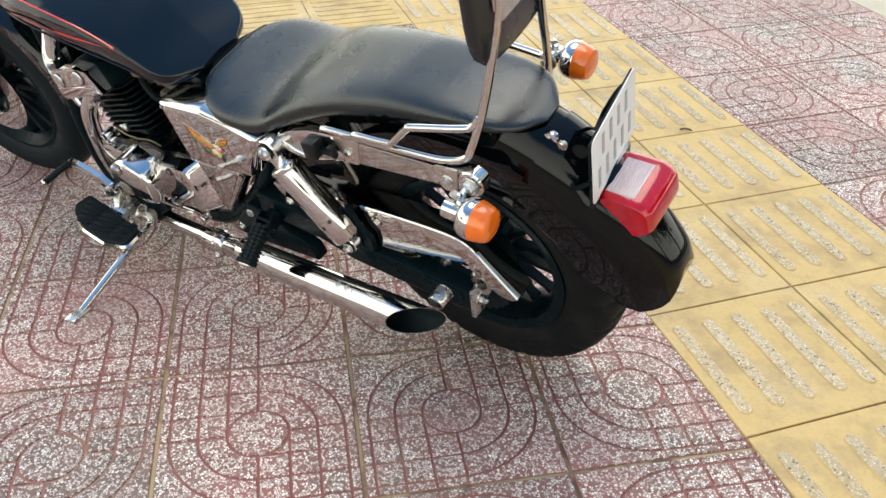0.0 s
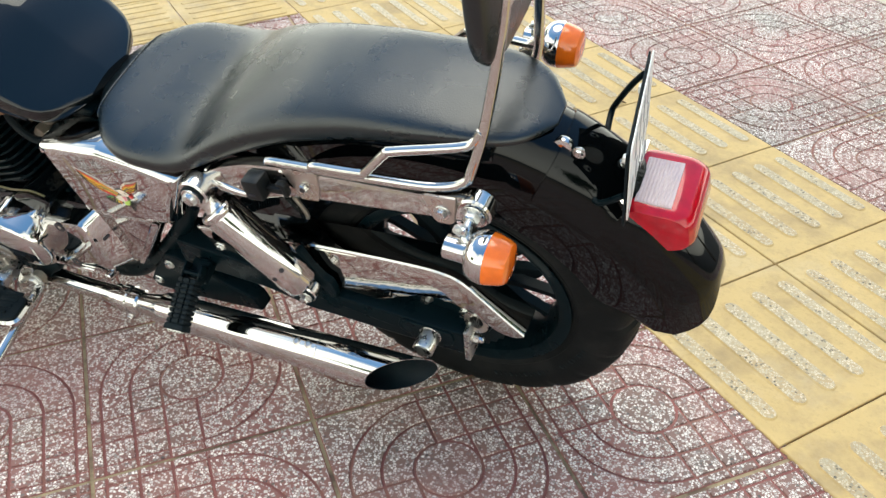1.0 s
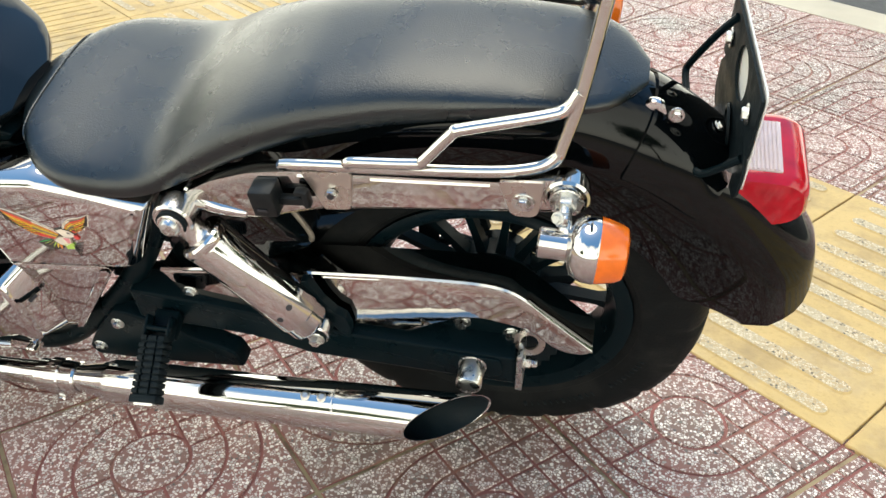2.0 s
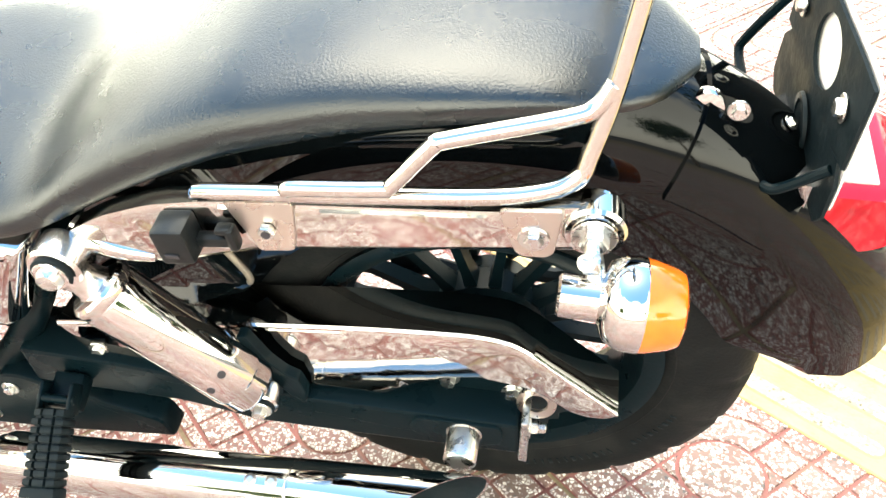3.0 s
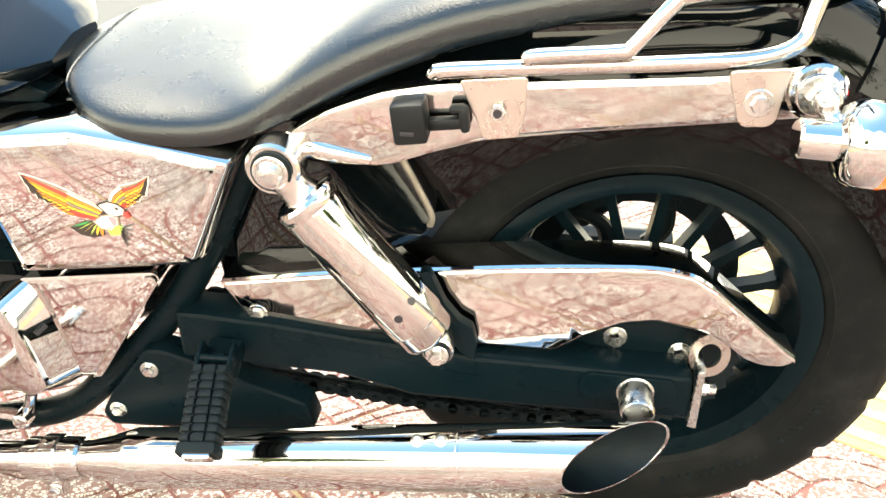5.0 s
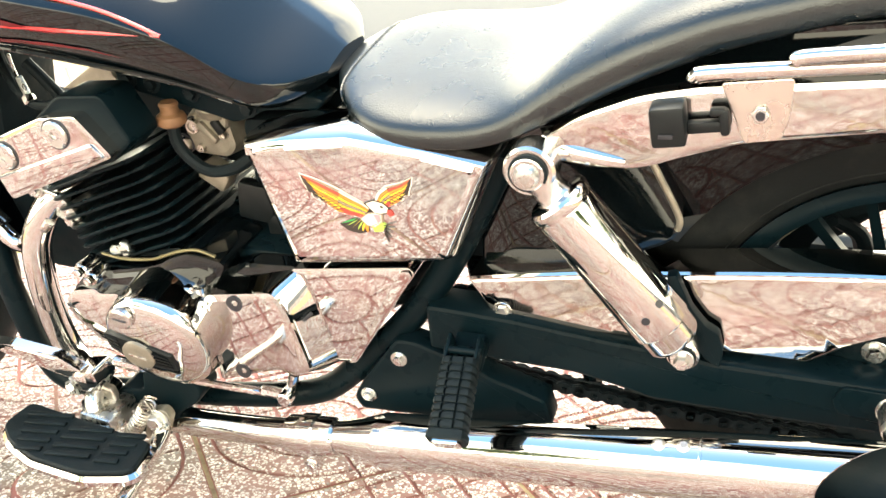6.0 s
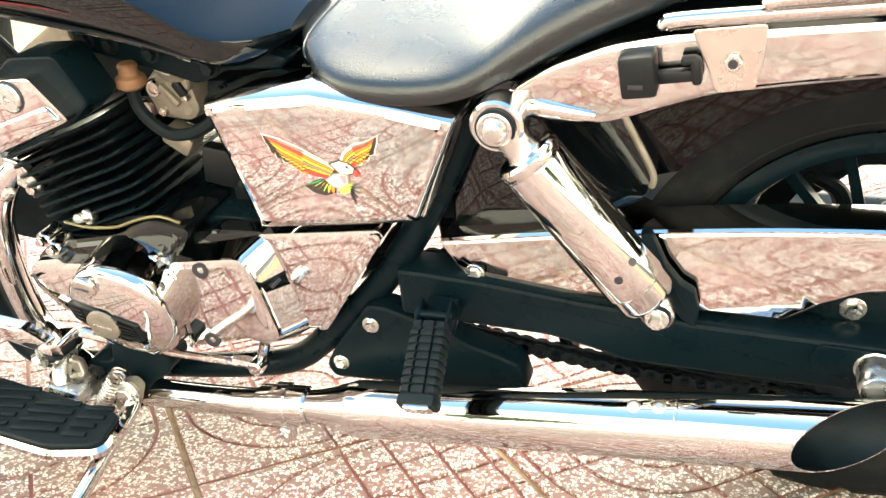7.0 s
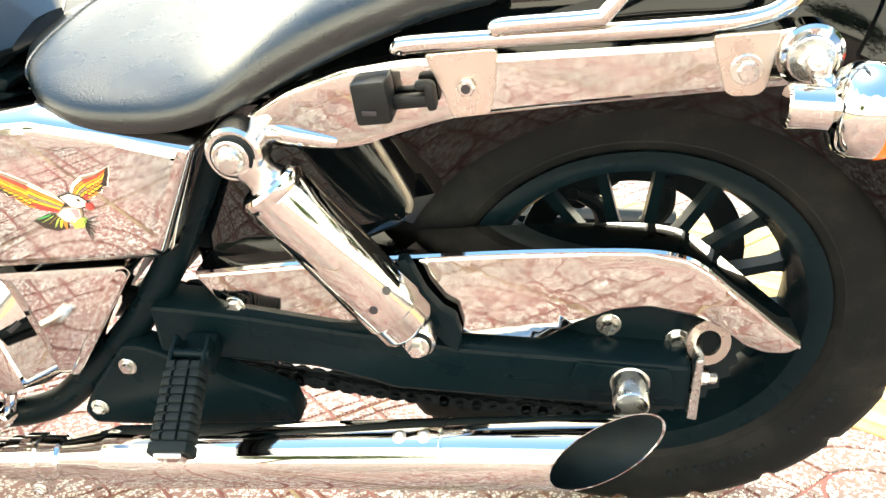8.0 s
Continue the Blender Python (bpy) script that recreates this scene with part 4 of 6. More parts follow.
# ---- turn signals ----
def signal(flip):
    s = lambda p: mirror([p])[0] - V(0.032, 0, 0) if flip else V(*p)
    lateral = 1 if flip else -1
    c = s((0.077, -0.235, 0.311))
    ax = V(1, 0, -0.06).normalized()
    bm = bmesh.new()
    add_lathe(bm, c, ax, [(0, 0.014), (0.002, 0.0165), (0.03, 0.0165), (0.032, 0.02), (0.036, 0.029), (0.044, 0.034), (0.05, 0.0355), (0.06, 0.036), (0.062, 0.035)], 40)
    body = part("turn_signal", bm, CHROME, bike, "chrome turn signal with an amber lens")
    bm = bmesh.new()
    add_lathe(bm, c + ax * 0.061, ax, [(0, 0.0352), (0.005, 0.0348), (0.022, 0.0305), (0.028, 0.0275), (0.0305, 0.022), (0.031, 0.01)], 40)
    part("amber_lens", bm, AMBER, body, "faceted amber plastic lens")
    bm = bmesh.new()
    add_tube(bm, [s((0.101, -0.19, 0.331)), s((0.101, -0.212, 0.33)), s((0.104, -0.226, 0.325)), s((0.107, -0.232, 0.315))], 0.0075, 12)
    add_bolt(bm, s((0.101, -0.193, 0.331)), (0, lateral, 0), 0.0115, 0.012)
    add_box(bm, s((0.1, -0.226, 0.336)), (0.013, 0.011, 0.014), 0.003)
    part("signal_stem", bm, ZINC, body, "zinc-plated stem and nut")
    bm = bmesh.new()
    add_bolt(bm, s((0.096, -0.23, 0.342)), (-0.4, lateral, 0.6), 0.0045, 0.007)
    part("bolt", bm, ZINC, body)
    return body


signal(False)
signal(True)

# ---- tail lamp and plate ----
bm = bmesh.new()
LAMP = [(0.274, 0.305), (0.345, 0.303), (0.367, 0.29), (0.372, 0.247), (0.355, 0.23), (0.33, 0.222), (0.29, 0.245), (0.272, 0.26)]
rings = []
for y, k in ((-0.058, 0.86), (-0.052, 0.96), (-0.044, 1.0), (0.044, 1.0), (0.052, 0.96), (0.058, 0.86)):
    cx, cz = 0.322, 0.262
    rings.append([V(cx + (p.x - cx) * k, YC + y, cz + (p.y - cz) * k) for p in rounded(LAMP, 0.012)])
add_rings(bm, rings)
lamp = part("tail_lamp", bm, RED, bike, "red plastic tail lamp with a clear ribbed window")
lamp.matrix_basis = about_x(YC, 0.3)
bm = bmesh.new()
add_box(bm, (0.3085, YC - 0.004, 0.3035), (0.05, 0.082, 0.004), 0.0012)
window = part("clear_window", bm, CLEAR, lamp, "clear ribbed window for the plate light")
for k in range(10):
    bm = bmesh.new()
    x = 0.2875 + k * 0.0046
    add_rod(bm, (x, YC - 0.044, 0.3052), (x, YC + 0.036, 0.3052), 0.0019, 8, 0.0006)
    part("window_rib", bm, CLEAR, window)
bm = bmesh.new()
add_rings(bm, [[V(x + dx, YC + s * w, z) for s, x, z in ((-1, 0.268, 0.312), (1, 0.268, 0.312), (1, 0.262, 0.245), (1, 0.3, 0.2), (-1, 0.3, 0.2), (-1, 0.262, 0.245))] for dx, w in ((-0.012, 0.045), (0.004, 0.06), (0.01, 0.061))])
part("lamp_base", bm, CHROME, lamp, "chrome lamp base")
bm = bmesh.new()
def on_plate(y, z, dx=0.0):
    return V(0.274 - 0.105 * y + dx, YC + y, z)


add_rings(bm, [[on_plate(p.x, p.y, dx) for p in rounded([(-0.095, 0.308), (0.095, 0.308), (0.095, 0.443), (-0.095, 0.443)], 0.012)] for dx in (0, 0.0018)])
FADED = material("faded_grey_ink", (0.36, 0.36, 0.37), 0.45, 0.0, noise_scale=30, noise_amount=0.3)
plate = part("number_plate", bm, PLATE_WHITE, bike, "white enamel number plate with plain dark bars")
plate.matrix_basis = about_x(YC, 0.38, 4)
for row, z in enumerate((0.407, 0.348)):
    for k in range(4 + row):
        bm = bmesh.new()
        y = (k - (3 + row) / 2) * 0.034
        add_rings(bm, [[on_plate(y + a * 0.005, z + b * 0.02, dx) for a, b in ((-1, -1), (1, -1), (1, 1), (-1, 1))] for dx in (0.0018, 0.0026)])
        part("plain_bar", bm, FADED, plate)


def add_holed(bm, y0, y1, z0, z1, cy, cz, r, thick=0.003, n=32):
    rings = []
    for dx, kind in ((-0.002, 1), (-0.002, 0), (-0.002 - thick, 0), (-0.002 - thick, 1)):
        ring = []
        for k in range(n):
            a = 2 * math.pi * k / n
            if kind == 0:
                ring.append(on_plate(cy + r * math.cos(a), cz + r * math.sin(a), dx))
            else:
                c, s = math.cos(a), math.sin(a)
                t = min((y1 - cy) / c if c > 1e-6 else 9, (y0 - cy) / c if c < -1e-6 else 9, (z1 - cz) / s if s > 1e-6 else 9, (z0 - cz) / s if s < -1e-6 else 9)
                ring.append(on_plate(cy + t * c, cz + t * s, dx))
        rings.append(ring)
    add_rings(bm, rings, closed=True)


bm = bmesh.new()
add_holed(bm, -0.097, 0.09, 0.36, 0.44, -0.005, 0.4, 0.03)
add_holed(bm, -0.097, 0.09, 0.292, 0.36, -0.005, 0.326, 0.003)
add_lathe(bm, on_plate(-0.005, 0.326, -0.005), (-1, 0, -0.1), [(0, 0.026), (0.003, 0.025), (0.003, 0.02), (0.0005, 0.018)], 32)
holder = part("plate_holder", bm, DARK, bike, "black steel plate holder with round holes")
holder.matrix_basis = about_x(YC, 0.38, 4)
for y, z in ((-0.065, 0.395), (0.065, 0.395)):
    bm = bmesh.new()
    add_bolt(bm, on_plate(y, z, -0.005), (-1, 0, 0), 0.0075, 0.007)
    part("bolt", bm, ZINC, holder)
bm = bmesh.new()
add_tube(bm, [on_plate(0.055, 0.43, -0.006), (0.245, 0.032, 0.4), (0.224, 0.04, 0.355), (0.219, 0.035, 0.34), (0.224, -0.01, 0.332), (0.228, -0.046, 0.326), (0.232, -0.092, 0.317), (0.238, -0.104, 0.314), (0.25, -0.108, 0.32), on_plate(-0.085, 0.35, -0.006)], 0.0045, 10, steps=5)
part("holder_stay", bm, SATIN, holder, "bent black rod stay")
bm = bmesh.new()
rings = []
for k in range(15):
    deg = 47 + 17 * k / 14
    a = radians(deg)
    crown = float(np.interp(deg, [35, 50, 75], [0.424, 0.415, 0.424])) + 0.003
    crease = float(np.interp(deg, [35, 50, 75], [0.373, 0.356, 0.352])) + 0.003
    g = crown - crease
    half = [(crease + g * (1 - (1 - q / 8) ** 2.7), -0.086 * (1 - q / 8)) for q in range(8)] + [(crown, 0)]
    outer = half + [(r, -y) for r, y in half[-2::-1]]
    rings.append([V(r * math.cos(a), y, r * math.sin(a)) for r, y in outer + [(r - 0.004, y * 0.97) for r, y in outer[::-1]]])
add_rings(bm, rings)
part("fender_bracket", bm, FENDER_PAINT, fender, "black steel bracket bolted over the fender")
for deg, y in ((56, -0.03), (52, 0.0), (47, -0.035)):
    bm = bmesh.new()
    a = radians(deg)
    r = 0.42 - 0.012 * (abs(y) > 0.02)
    add_bolt(bm, (r * math.cos(a), y, r * math.sin(a)), (math.cos(a), y * 4, math.sin(a)), 0.0045, 0.005)
    part("bolt", bm, ZINC, fender)
bm = bmesh.new()
bolt_p, bolt_d = V(0.182, -0.07, 0.364), V(0.05, -0.97, 0.2).normalized()
add_lathe(bm, bolt_p - bolt_d * 0.006, bolt_d, [(0, 0.0155), (0.008, 0.0155), (0.0105, 0.014), (0.0115, 0.008)], 28)
screw = part("slotted_screw", bm, CHROME, bike, "slotted chrome screw on the fender")
bm = bmesh.new()
add_rod(bm, bolt_p + bolt_d * 0.0062 + V(-0.012, 0, 0.004), bolt_p + bolt_d * 0.0058 + V(0.012, 0, -0.004), 0.0014, 6)
part("screw_slot", bm, RECESS_SHADE, screw)
bm = bmesh.new()
add_bolt(bm, (0.207, -0.074, 0.366), (0.0, -1, 0.1), 0.006, 0.007)
part("stay_bolt", bm, ZINC, bike)

# ---- side cover ----
COVER = [(-0.68, 0.264), (-0.63, 0.273), (-0.547, 0.28), (-0.475, 0.269), (-0.402, 0.252), (-0.398, 0.244), (-0.449, 0.133), (-0.459, 0.126), (-0.632, 0.11), (-0.643, 0.112)]
bm = bmesh.new()
o = rounded(COVER, 0.008)
mid = sum(o, Vector((0, 0))) / len(o)


def cover_y(x):
    return 0.008 * (x + 0.673) / 0.275


rings = []
for d, y in ((0.004, -0.12), (0.0, -0.14), (0.0, -0.178), (0.0015, -0.187), (0.005, -0.194), (0.0085, -0.1985), (0.0125, -0.201), (0.017, -0.2015)):
    rings.append([V(p.x, y + cover_y(p.x), p.y) for p in inset(o, d)])
vs = add_rings(bm, rings, (True, False))
grid_face(bm, bm.faces.new(vs[-1]), 0.012, bowl(COVER, 0.0035))
cover = part("side_cover", bm, CHROME, bike, "polished chrome side cover with a small colourful sticker")

SWELL = bowl(COVER, 0.0035)


def cover_front(x, z):
    return -0.2015 + cover_y(x) + SWELL(x, z)


def add_patch(bm, pts, lift):
    """A thin printed shape on the cover; lift: which layer it lies in."""
    vs = [bm.verts.new((x, cover_front(x, z) - 0.0004 - lift * 0.00025, z)) for x, z in pts]
    lo = [bm.verts.new(v.co + V(0, 0.0015, 0)) for v in vs]
    bm.faces.new(vs)
    for i in range(len(vs)):
        bm.faces.new((vs[i], lo[i], lo[(i + 1) % len(vs)], vs[(i + 1) % len(vs)]))


def flat_colour(name, c):
    return material(name, c, 0.35, coat=0.3, noise_scale=90, noise_amount=0.35)


PRINT = {"cream": flat_colour("cream_print", (0.75, 0.66, 0.55)), "dark": flat_colour("dark_print", (0.03, 0.022, 0.018)), "yellow": flat_colour("yellow_print", (0.8, 0.52, 0.05)), "orange": flat_colour("orange_print", (0.8, 0.24, 0.04)),
         "red": flat_colour("red_print", (0.7, 0.06, 0.05)), "green": flat_colour("green_print", (0.03, 0.35, 0.09)), "lime": flat_colour("lime_print", (0.4, 0.6, 0.1)), "pink": flat_colour("pink_print", (0.75, 0.25, 0.28)), "brown": flat_colour("brown_print", (0.3, 0.22, 0.16))}
sticker = None


def printed(pts, colour, lift, name="sticker_patch"):
    global sticker
    bm = bmesh.new()
    add_patch(bm, pts, lift)
    if sticker is None:
        sticker = part("sticker", bm, PRINT[colour], cover, "small winged sticker in yellow, red and green")
    else:
        part(name, bm, PRINT[colour], sticker)


def along(curve, t):
    k = min(int(t * (len(curve) - 1)), len(curve) - 2)
    f = t * (len(curve) - 1) - k
    return Vector(curve[k]).lerp(Vector(curve[k + 1]), f)


LEFT_LEAD = [(-0.523, 0.19), (-0.535, 0.2), (-0.547, 0.206), (-0.558, 0.212), (-0.575, 0.22), (-0.587, 0.225), (-0.602, 0.229)]
LEFT_TRAIL = [(-0.53, 0.181), (-0.551, 0.184), (-0.566, 0.188), (-0.576, 0.196), (-0.588, 0.202), (-0.597, 0.211), (-0.602, 0.229)]
RIGHT_LEAD = [(-0.521, 0.2), (-0.515, 0.212), (-0.506, 0.219), (-0.491, 0.223), (-0.477, 0.23)]
RIGHT_TRAIL = [(-0.511, 0.193), (-0.503, 0.197), (-0.492, 0.203), (-0.481, 0.212), (-0.477, 0.23)]


def wing(lead, trail, feathers):
    """A cream edge, a dark ground, and rows of pointed feathers that run from the leading edge to ragged tips."""
    rim = [along(lead, k / 14) for k in range(15)]
    for k in range(feathers * 2):
        t = 1 - (k + 0.5) / (feathers * 2)
        tip, dent = along(trail, t), along(lead, min(1, t + 0.02))
        rim.append(tip.lerp(dent, 0.0 if k % 2 else 0.14))
    mid = sum(rim, Vector((0, 0))) / len(rim)
    printed([p + (p - mid).normalized() * 0.0014 for p in rim], "cream", 0)
    printed(rim, "dark", 1)
    bands = [("cream", "brown", 1.0), ("orange", "red", 0.94), ("yellow", "orange", 0.9), ("brown", "yellow", 0.84), ("yellow", "orange", 0.74), ("red", "yellow", 0.66), ("red", "orange", 0.52)]

    def inside(t, v):
        return along(lead, t).lerp(along(trail, t), v)

    for k, (near, far, reach) in enumerate(bands):
        v0, v1 = (k + 0.1) / len(bands), (k + 0.82) / len(bands)
        for t0, t1, colour in ((0.06, 0.5 * reach, near), (0.5 * reach, reach, far)):
            steps = [t0 + (t1 - t0) * q / 5 for q in range(6)]
            upper = [inside(t, v0) for t in steps]
            lower = [inside(t, v1) for t in steps]
            if t1 == reach:
                lower[-1] = upper[-1] = inside(min(1.0, reach + 0.04), (v0 + v1) / 2)
                lower.pop()
            printed(upper + lower[::-1], colour, 2)
    for k in range(feathers):
        t = 0.35 + 0.55 * k / feathers
        a, b = inside(t, 0.95), inside(t - 0.12, 0.45)
        n = Vector((-(b - a).y, (b - a).x)).normalized() * 0.0005
        printed([a - n, a + n, b], "dark", 4, "sticker_line")


wing(LEFT_LEAD, LEFT_TRAIL, 9)
sticker.location = (-0.005, -0.0002, 0.002)
wing(RIGHT_LEAD, RIGHT_TRAIL, 6)
BODY = [(-0.54, 0.181), (-0.531, 0.188), (-0.521, 0.19), (-0.513, 0.188), (-0.514, 0.178), (-0.523, 0.171), (-0.533, 0.173)]
NECK = [(-0.533, 0.2), (-0.522, 0.204), (-0.511, 0.201), (-0.504, 0.195), (-0.506, 0.189), (-0.514, 0.187), (-0.523, 0.188)]
TAIL = [(-0.565, 0.173), (-0.548, 0.181), (-0.538, 0.181), (-0.531, 0.173), (-0.531, 0.166), (-0.543, 0.162), (-0.556, 0.165)]
printed(TAIL, "dark", 1)
for k in range(6):
    tip = Vector((-0.5625 + 0.0058 * k, 0.1715 - 0.0018 * k + 0.0008 * abs(k - 3)))
    root = Vector((-0.546 + 0.0025 * k, 0.1795 - 0.001 * k))
    side = Vector((0.0018, 0.0014))
    printed([root - side, root + side, tip.lerp(root, 0.45) + side, tip, tip.lerp(root, 0.45) - side], ("green", "lime", "yellow", "lime", "yellow", "orange")[k], 2)
printed(BODY, "brown", 5)
printed([Vector(p).lerp(Vector((-0.526, 0.18)), 0.14) for p in BODY], "cream", 6)
printed([(-0.524, 0.187), (-0.516, 0.187), (-0.516, 0.179), (-0.52, 0.177)], "pink", 7)
printed(NECK, "dark", 5)
printed([Vector(p).lerp(Vector((-0.517, 0.196)), 0.16) for p in NECK], "cream", 6)
printed([(-0.515, 0.198), (-0.512, 0.1975), (-0.511, 0.195), (-0.514, 0.1955)], "dark", 8, "sticker_line")
printed([(-0.507, 0.194), (-0.503, 0.192), (-0.501, 0.187), (-0.505, 0.186), (-0.508, 0.189)], "red", 7)
printed([(-0.527, 0.174), (-0.516, 0.178), (-0.511, 0.175), (-0.516, 0.167), (-0.525, 0.166)], "lime", 6)
for k in range(5):
    p = Vector((-0.514, 0.174 - 0.002 * k))
    q = p + Vector((0.015 - 0.003 * k, 0.005 - 0.0045 * k))
    n = Vector((-(q - p).y, (q - p).x)).normalized() * 0.0006
    printed([p - n, q, p + n], "dark", 7, "sticker_line")

# ---- engine ----
bm = bmesh.new()
add_plate(bm, [(-1.02, 0.02), (-0.98, 0.05), (-0.86, 0.09), (-0.72, 0.1), (-0.6, 0.095), (-0.53, 0.09), (-0.6, -0.02), (-0.68, -0.07), (-0.9, -0.085), (-0.99, -0.04)], 0.12, -0.15, 0.01, 0.02)
engine = part("crankcase", bm, SATIN, bike, "black engine crankcase with chrome covers")

# chrome sprocket panel with a raised rear edge
PANEL = [(-0.66, 0.094), (-0.509, 0.111), (-0.502, 0.104), (-0.593, -0.03), (-0.622, -0.034)]
bm = bmesh.new()
add_cast(bm, PANEL, PANEL, -0.14, -0.179, 0.007, 0.006, 0.002)
panel = part("sprocket_cover", bm, CHROME, engine, "polished chrome sprocket cover")
bm = bmesh.new()
add_cast(bm, [(-0.519, 0.107), (-0.507, 0.109), (-0.504, 0.103), (-0.592, -0.028), (-0.603, -0.03)], [(-0.519, 0.107), (-0.507, 0.109), (-0.504, 0.103), (-0.592, -0.028), (-0.603, -0.03)], -0.17, -0.1835, 0.0025, 0.003, 0.0005, 0.02)
part("panel_edge", bm, CHROME, panel)

# the large cover: a flat face, its rear flank sloping back to the panel
CASE_FACE = [(-0.768, 0.066), (-0.668, 0.08), (-0.655, 0.05), (-0.645, 0.0), (-0.64, -0.03), (-0.665, -0.04), (-0.682, -0.032), (-0.77, -0.058)]
CASE_BACK = [(-0.782, 0.07), (-0.644, 0.096), (-0.63, 0.056), (-0.617, 0.004), (-0.611, -0.03), (-0.652, -0.058), (-0.69, -0.062), (-0.782, -0.08)]
bm = bmesh.new()
add_cast(bm, CASE_BACK, CASE_FACE, -0.173, -0.212, 0.008, 0.012, 0.002)
case = part("left_engine_cover", bm, CHROME, engine, "polished chrome engine side cover")
bm = bmesh.new()
add_box(bm, (-0.6395, -0.1935, 0.04), (0.014, 0.0016, 0.005), 0.0006, (0, -24, 55))
part("flank_slot", bm, RECESS_SHADE, case)
for x, z in ((-0.723, 0.061), (-0.735, -0.04)):
    bm = bmesh.new()
    # a raised black disc paints the shade of each bolt's recess
    add_lathe(bm, (x, -0.2115, z), (0, -1, 0), [(0, 0.0105), (0.0024, 0.0105), (0.0026, 0.009)], 20)
    part("bolt_recess", bm, RECESS_SHADE, case)
    bm = bmesh.new()
    add_bolt(bm, (x + 0.002, -0.2137, z + 0.002), (0, -1, 0), 0.0042, 0.0015, False)
    part("recessed_bolt", bm, ZINC, case)
bm = bmesh.new()
add_tube(bm, [(-0.775, -0.203, 0.07), (-0.772, -0.207, 0.03), (-0.767, -0.207, -0.01), (-0.772, -0.205, -0.06)], 0.0045, 10)
part("cover_joint", bm, CHROME, case, "rounded joint beside the alternator cover")

# round alternator cover on its chrome housing
tilt = V(0.0, -1, -0.17).normalized()
face = V(-0.827, -0.262, 0.009)
RC = face - tilt * 0.0776
bm = bmesh.new()
add_cast(bm, [(-0.925, 0.035), (-0.86, 0.06), (-0.775, 0.078), (-0.762, 0.06), (-0.764, 0.0), (-0.77, -0.055), (-0.82, -0.082), (-0.9, -0.06)], [(-0.9, 0.03), (-0.86, 0.052), (-0.79, 0.066), (-0.773, 0.05), (-0.772, 0.0), (-0.775, -0.045), (-0.82, -0.07), (-0.89, -0.045)], -0.15, -0.226, 0.012, 0.016, 0.002)
part("alternator_housing", bm, CHROME, engine, "chrome housing round the alternator cover")
bm = bmesh.new()
add_lathe(bm, RC, tilt, [(0, 0.07), (0.05, 0.0695), (0.058, 0.0685), (0.0625, 0.0662), (0.066, 0.061), (0.0705, 0.047), (0.0745, 0.028), (0.0765, 0.006)], 64)
round_cover = part("alternator_cover", bm, CHROME, engine, "round polished alternator cover with a black inlay")


def add_on_cover(bm, pts, lift=0.0012):
    """A thin raised shape that follows the domed cover; pts are offsets from its centre."""
    vs = [bm.verts.new(face + V(x, 0.17 * -z - lift + (x * x + z * z) * 2.4, z)) for x, z in pts]
    lo = [bm.verts.new(v.co + V(0, 0.006, 0)) for v in vs]
    bm.faces.new(vs)
    for i in range(len(vs)):
        bm.faces.new((vs[i], lo[i], lo[(i + 1) % len(vs)], vs[(i + 1) % len(vs)]))


def along_inlay(u, v):
    """u from 0 to 1 along the inlay, v from -1 to 1 across it."""
    return (-0.063 + 0.094 * u, 0.006 - 0.021 * u + 0.004 * math.sin(math.pi * u) + v * (0.0085 + 0.0085 * math.sin(math.pi * min(1.0, 0.15 + 0.7 * u))))


bm = bmesh.new()
add_on_cover(bm, [along_inlay(k / 10, 1) for k in range(11)] + [along_inlay(1 - k / 10, -1) for k in range(11)], 0.0022)
inlay = part("cover_inlay", bm, PLASTIC, round_cover, "ribbed black inlay")
for v in (-0.6, -0.2, 0.2, 0.6):
    for u0, u1 in ((0.04, 0.24), (0.76, 0.96)):
        bm = bmesh.new()
        add_on_cover(bm, [along_inlay(u0 + (u1 - u0) * k / 3, v + 0.1) for k in range(4)] + [along_inlay(u1 - (u1 - u0) * k / 3, v - 0.1) for k in range(4)], 0.0036)
        part("inlay_rib", bm, PLASTIC, inlay)
bm = bmesh.new()
add_lathe(bm, face + V(-0.013, 0.0005, -0.003), tilt, [(0, 0.0215), (0.004, 0.0215), (0.005, 0.0195), (0.0052, 0.012)], 32)
badge = part("cover_badge", bm, CASTING, round_cover, "small round grey badge")
bm = bmesh.new()
add_box(bm, face + tilt * 0.0054 + V(-0.013, 0.0005, -0.003), (0.024, 0.0014, 0.0028), 0.0005, (0, 12, 0))
part("plain_bar", bm, ZINC, badge)
bm = bmesh.new()
add_lathe(bm, face + V(-0.02, -0.0085, 0.05) - tilt * 0.008, tilt, [(0, 0.0155), (0.005, 0.015), (0.007, 0.0125)], 28)
plug = part("timing_plug", bm, ALLOY, round_cover, "slotted alloy timing plug")
bm = bmesh.new()
add_box(bm, face + V(-0.02, -0.0085, 0.05) - tilt * 0.0008, (0.018, 0.0014, 0.0022), 0.0004, (0, 10, 0))
part("plug_slot", bm, RECESS_SHADE, plug)
bm = bmesh.new()
FRONT_COVER = [(-1.0, 0.022), (-0.985, 0.04), (-0.945, 0.047), (-0.938, 0.04), (-0.905, 0.044), (-0.905, -0.03), (-0.958, -0.04), (-0.995, -0.004)]
add_cast(bm, FRONT_COVER, FRONT_COVER, -0.15, -0.2, 0.01, 0.012, 0.003)
front_cover = part("front_engine_cover", bm, CHROME, engine, "chrome front engine cover")
bm = bmesh.new()
add_box(bm, (-0.982, -0.2005, 0.016), (0.03, 0.002, 0.005), 0.001, (0, 12, 0))
part("cover_mark", bm, RECESS_SHADE, front_cover)

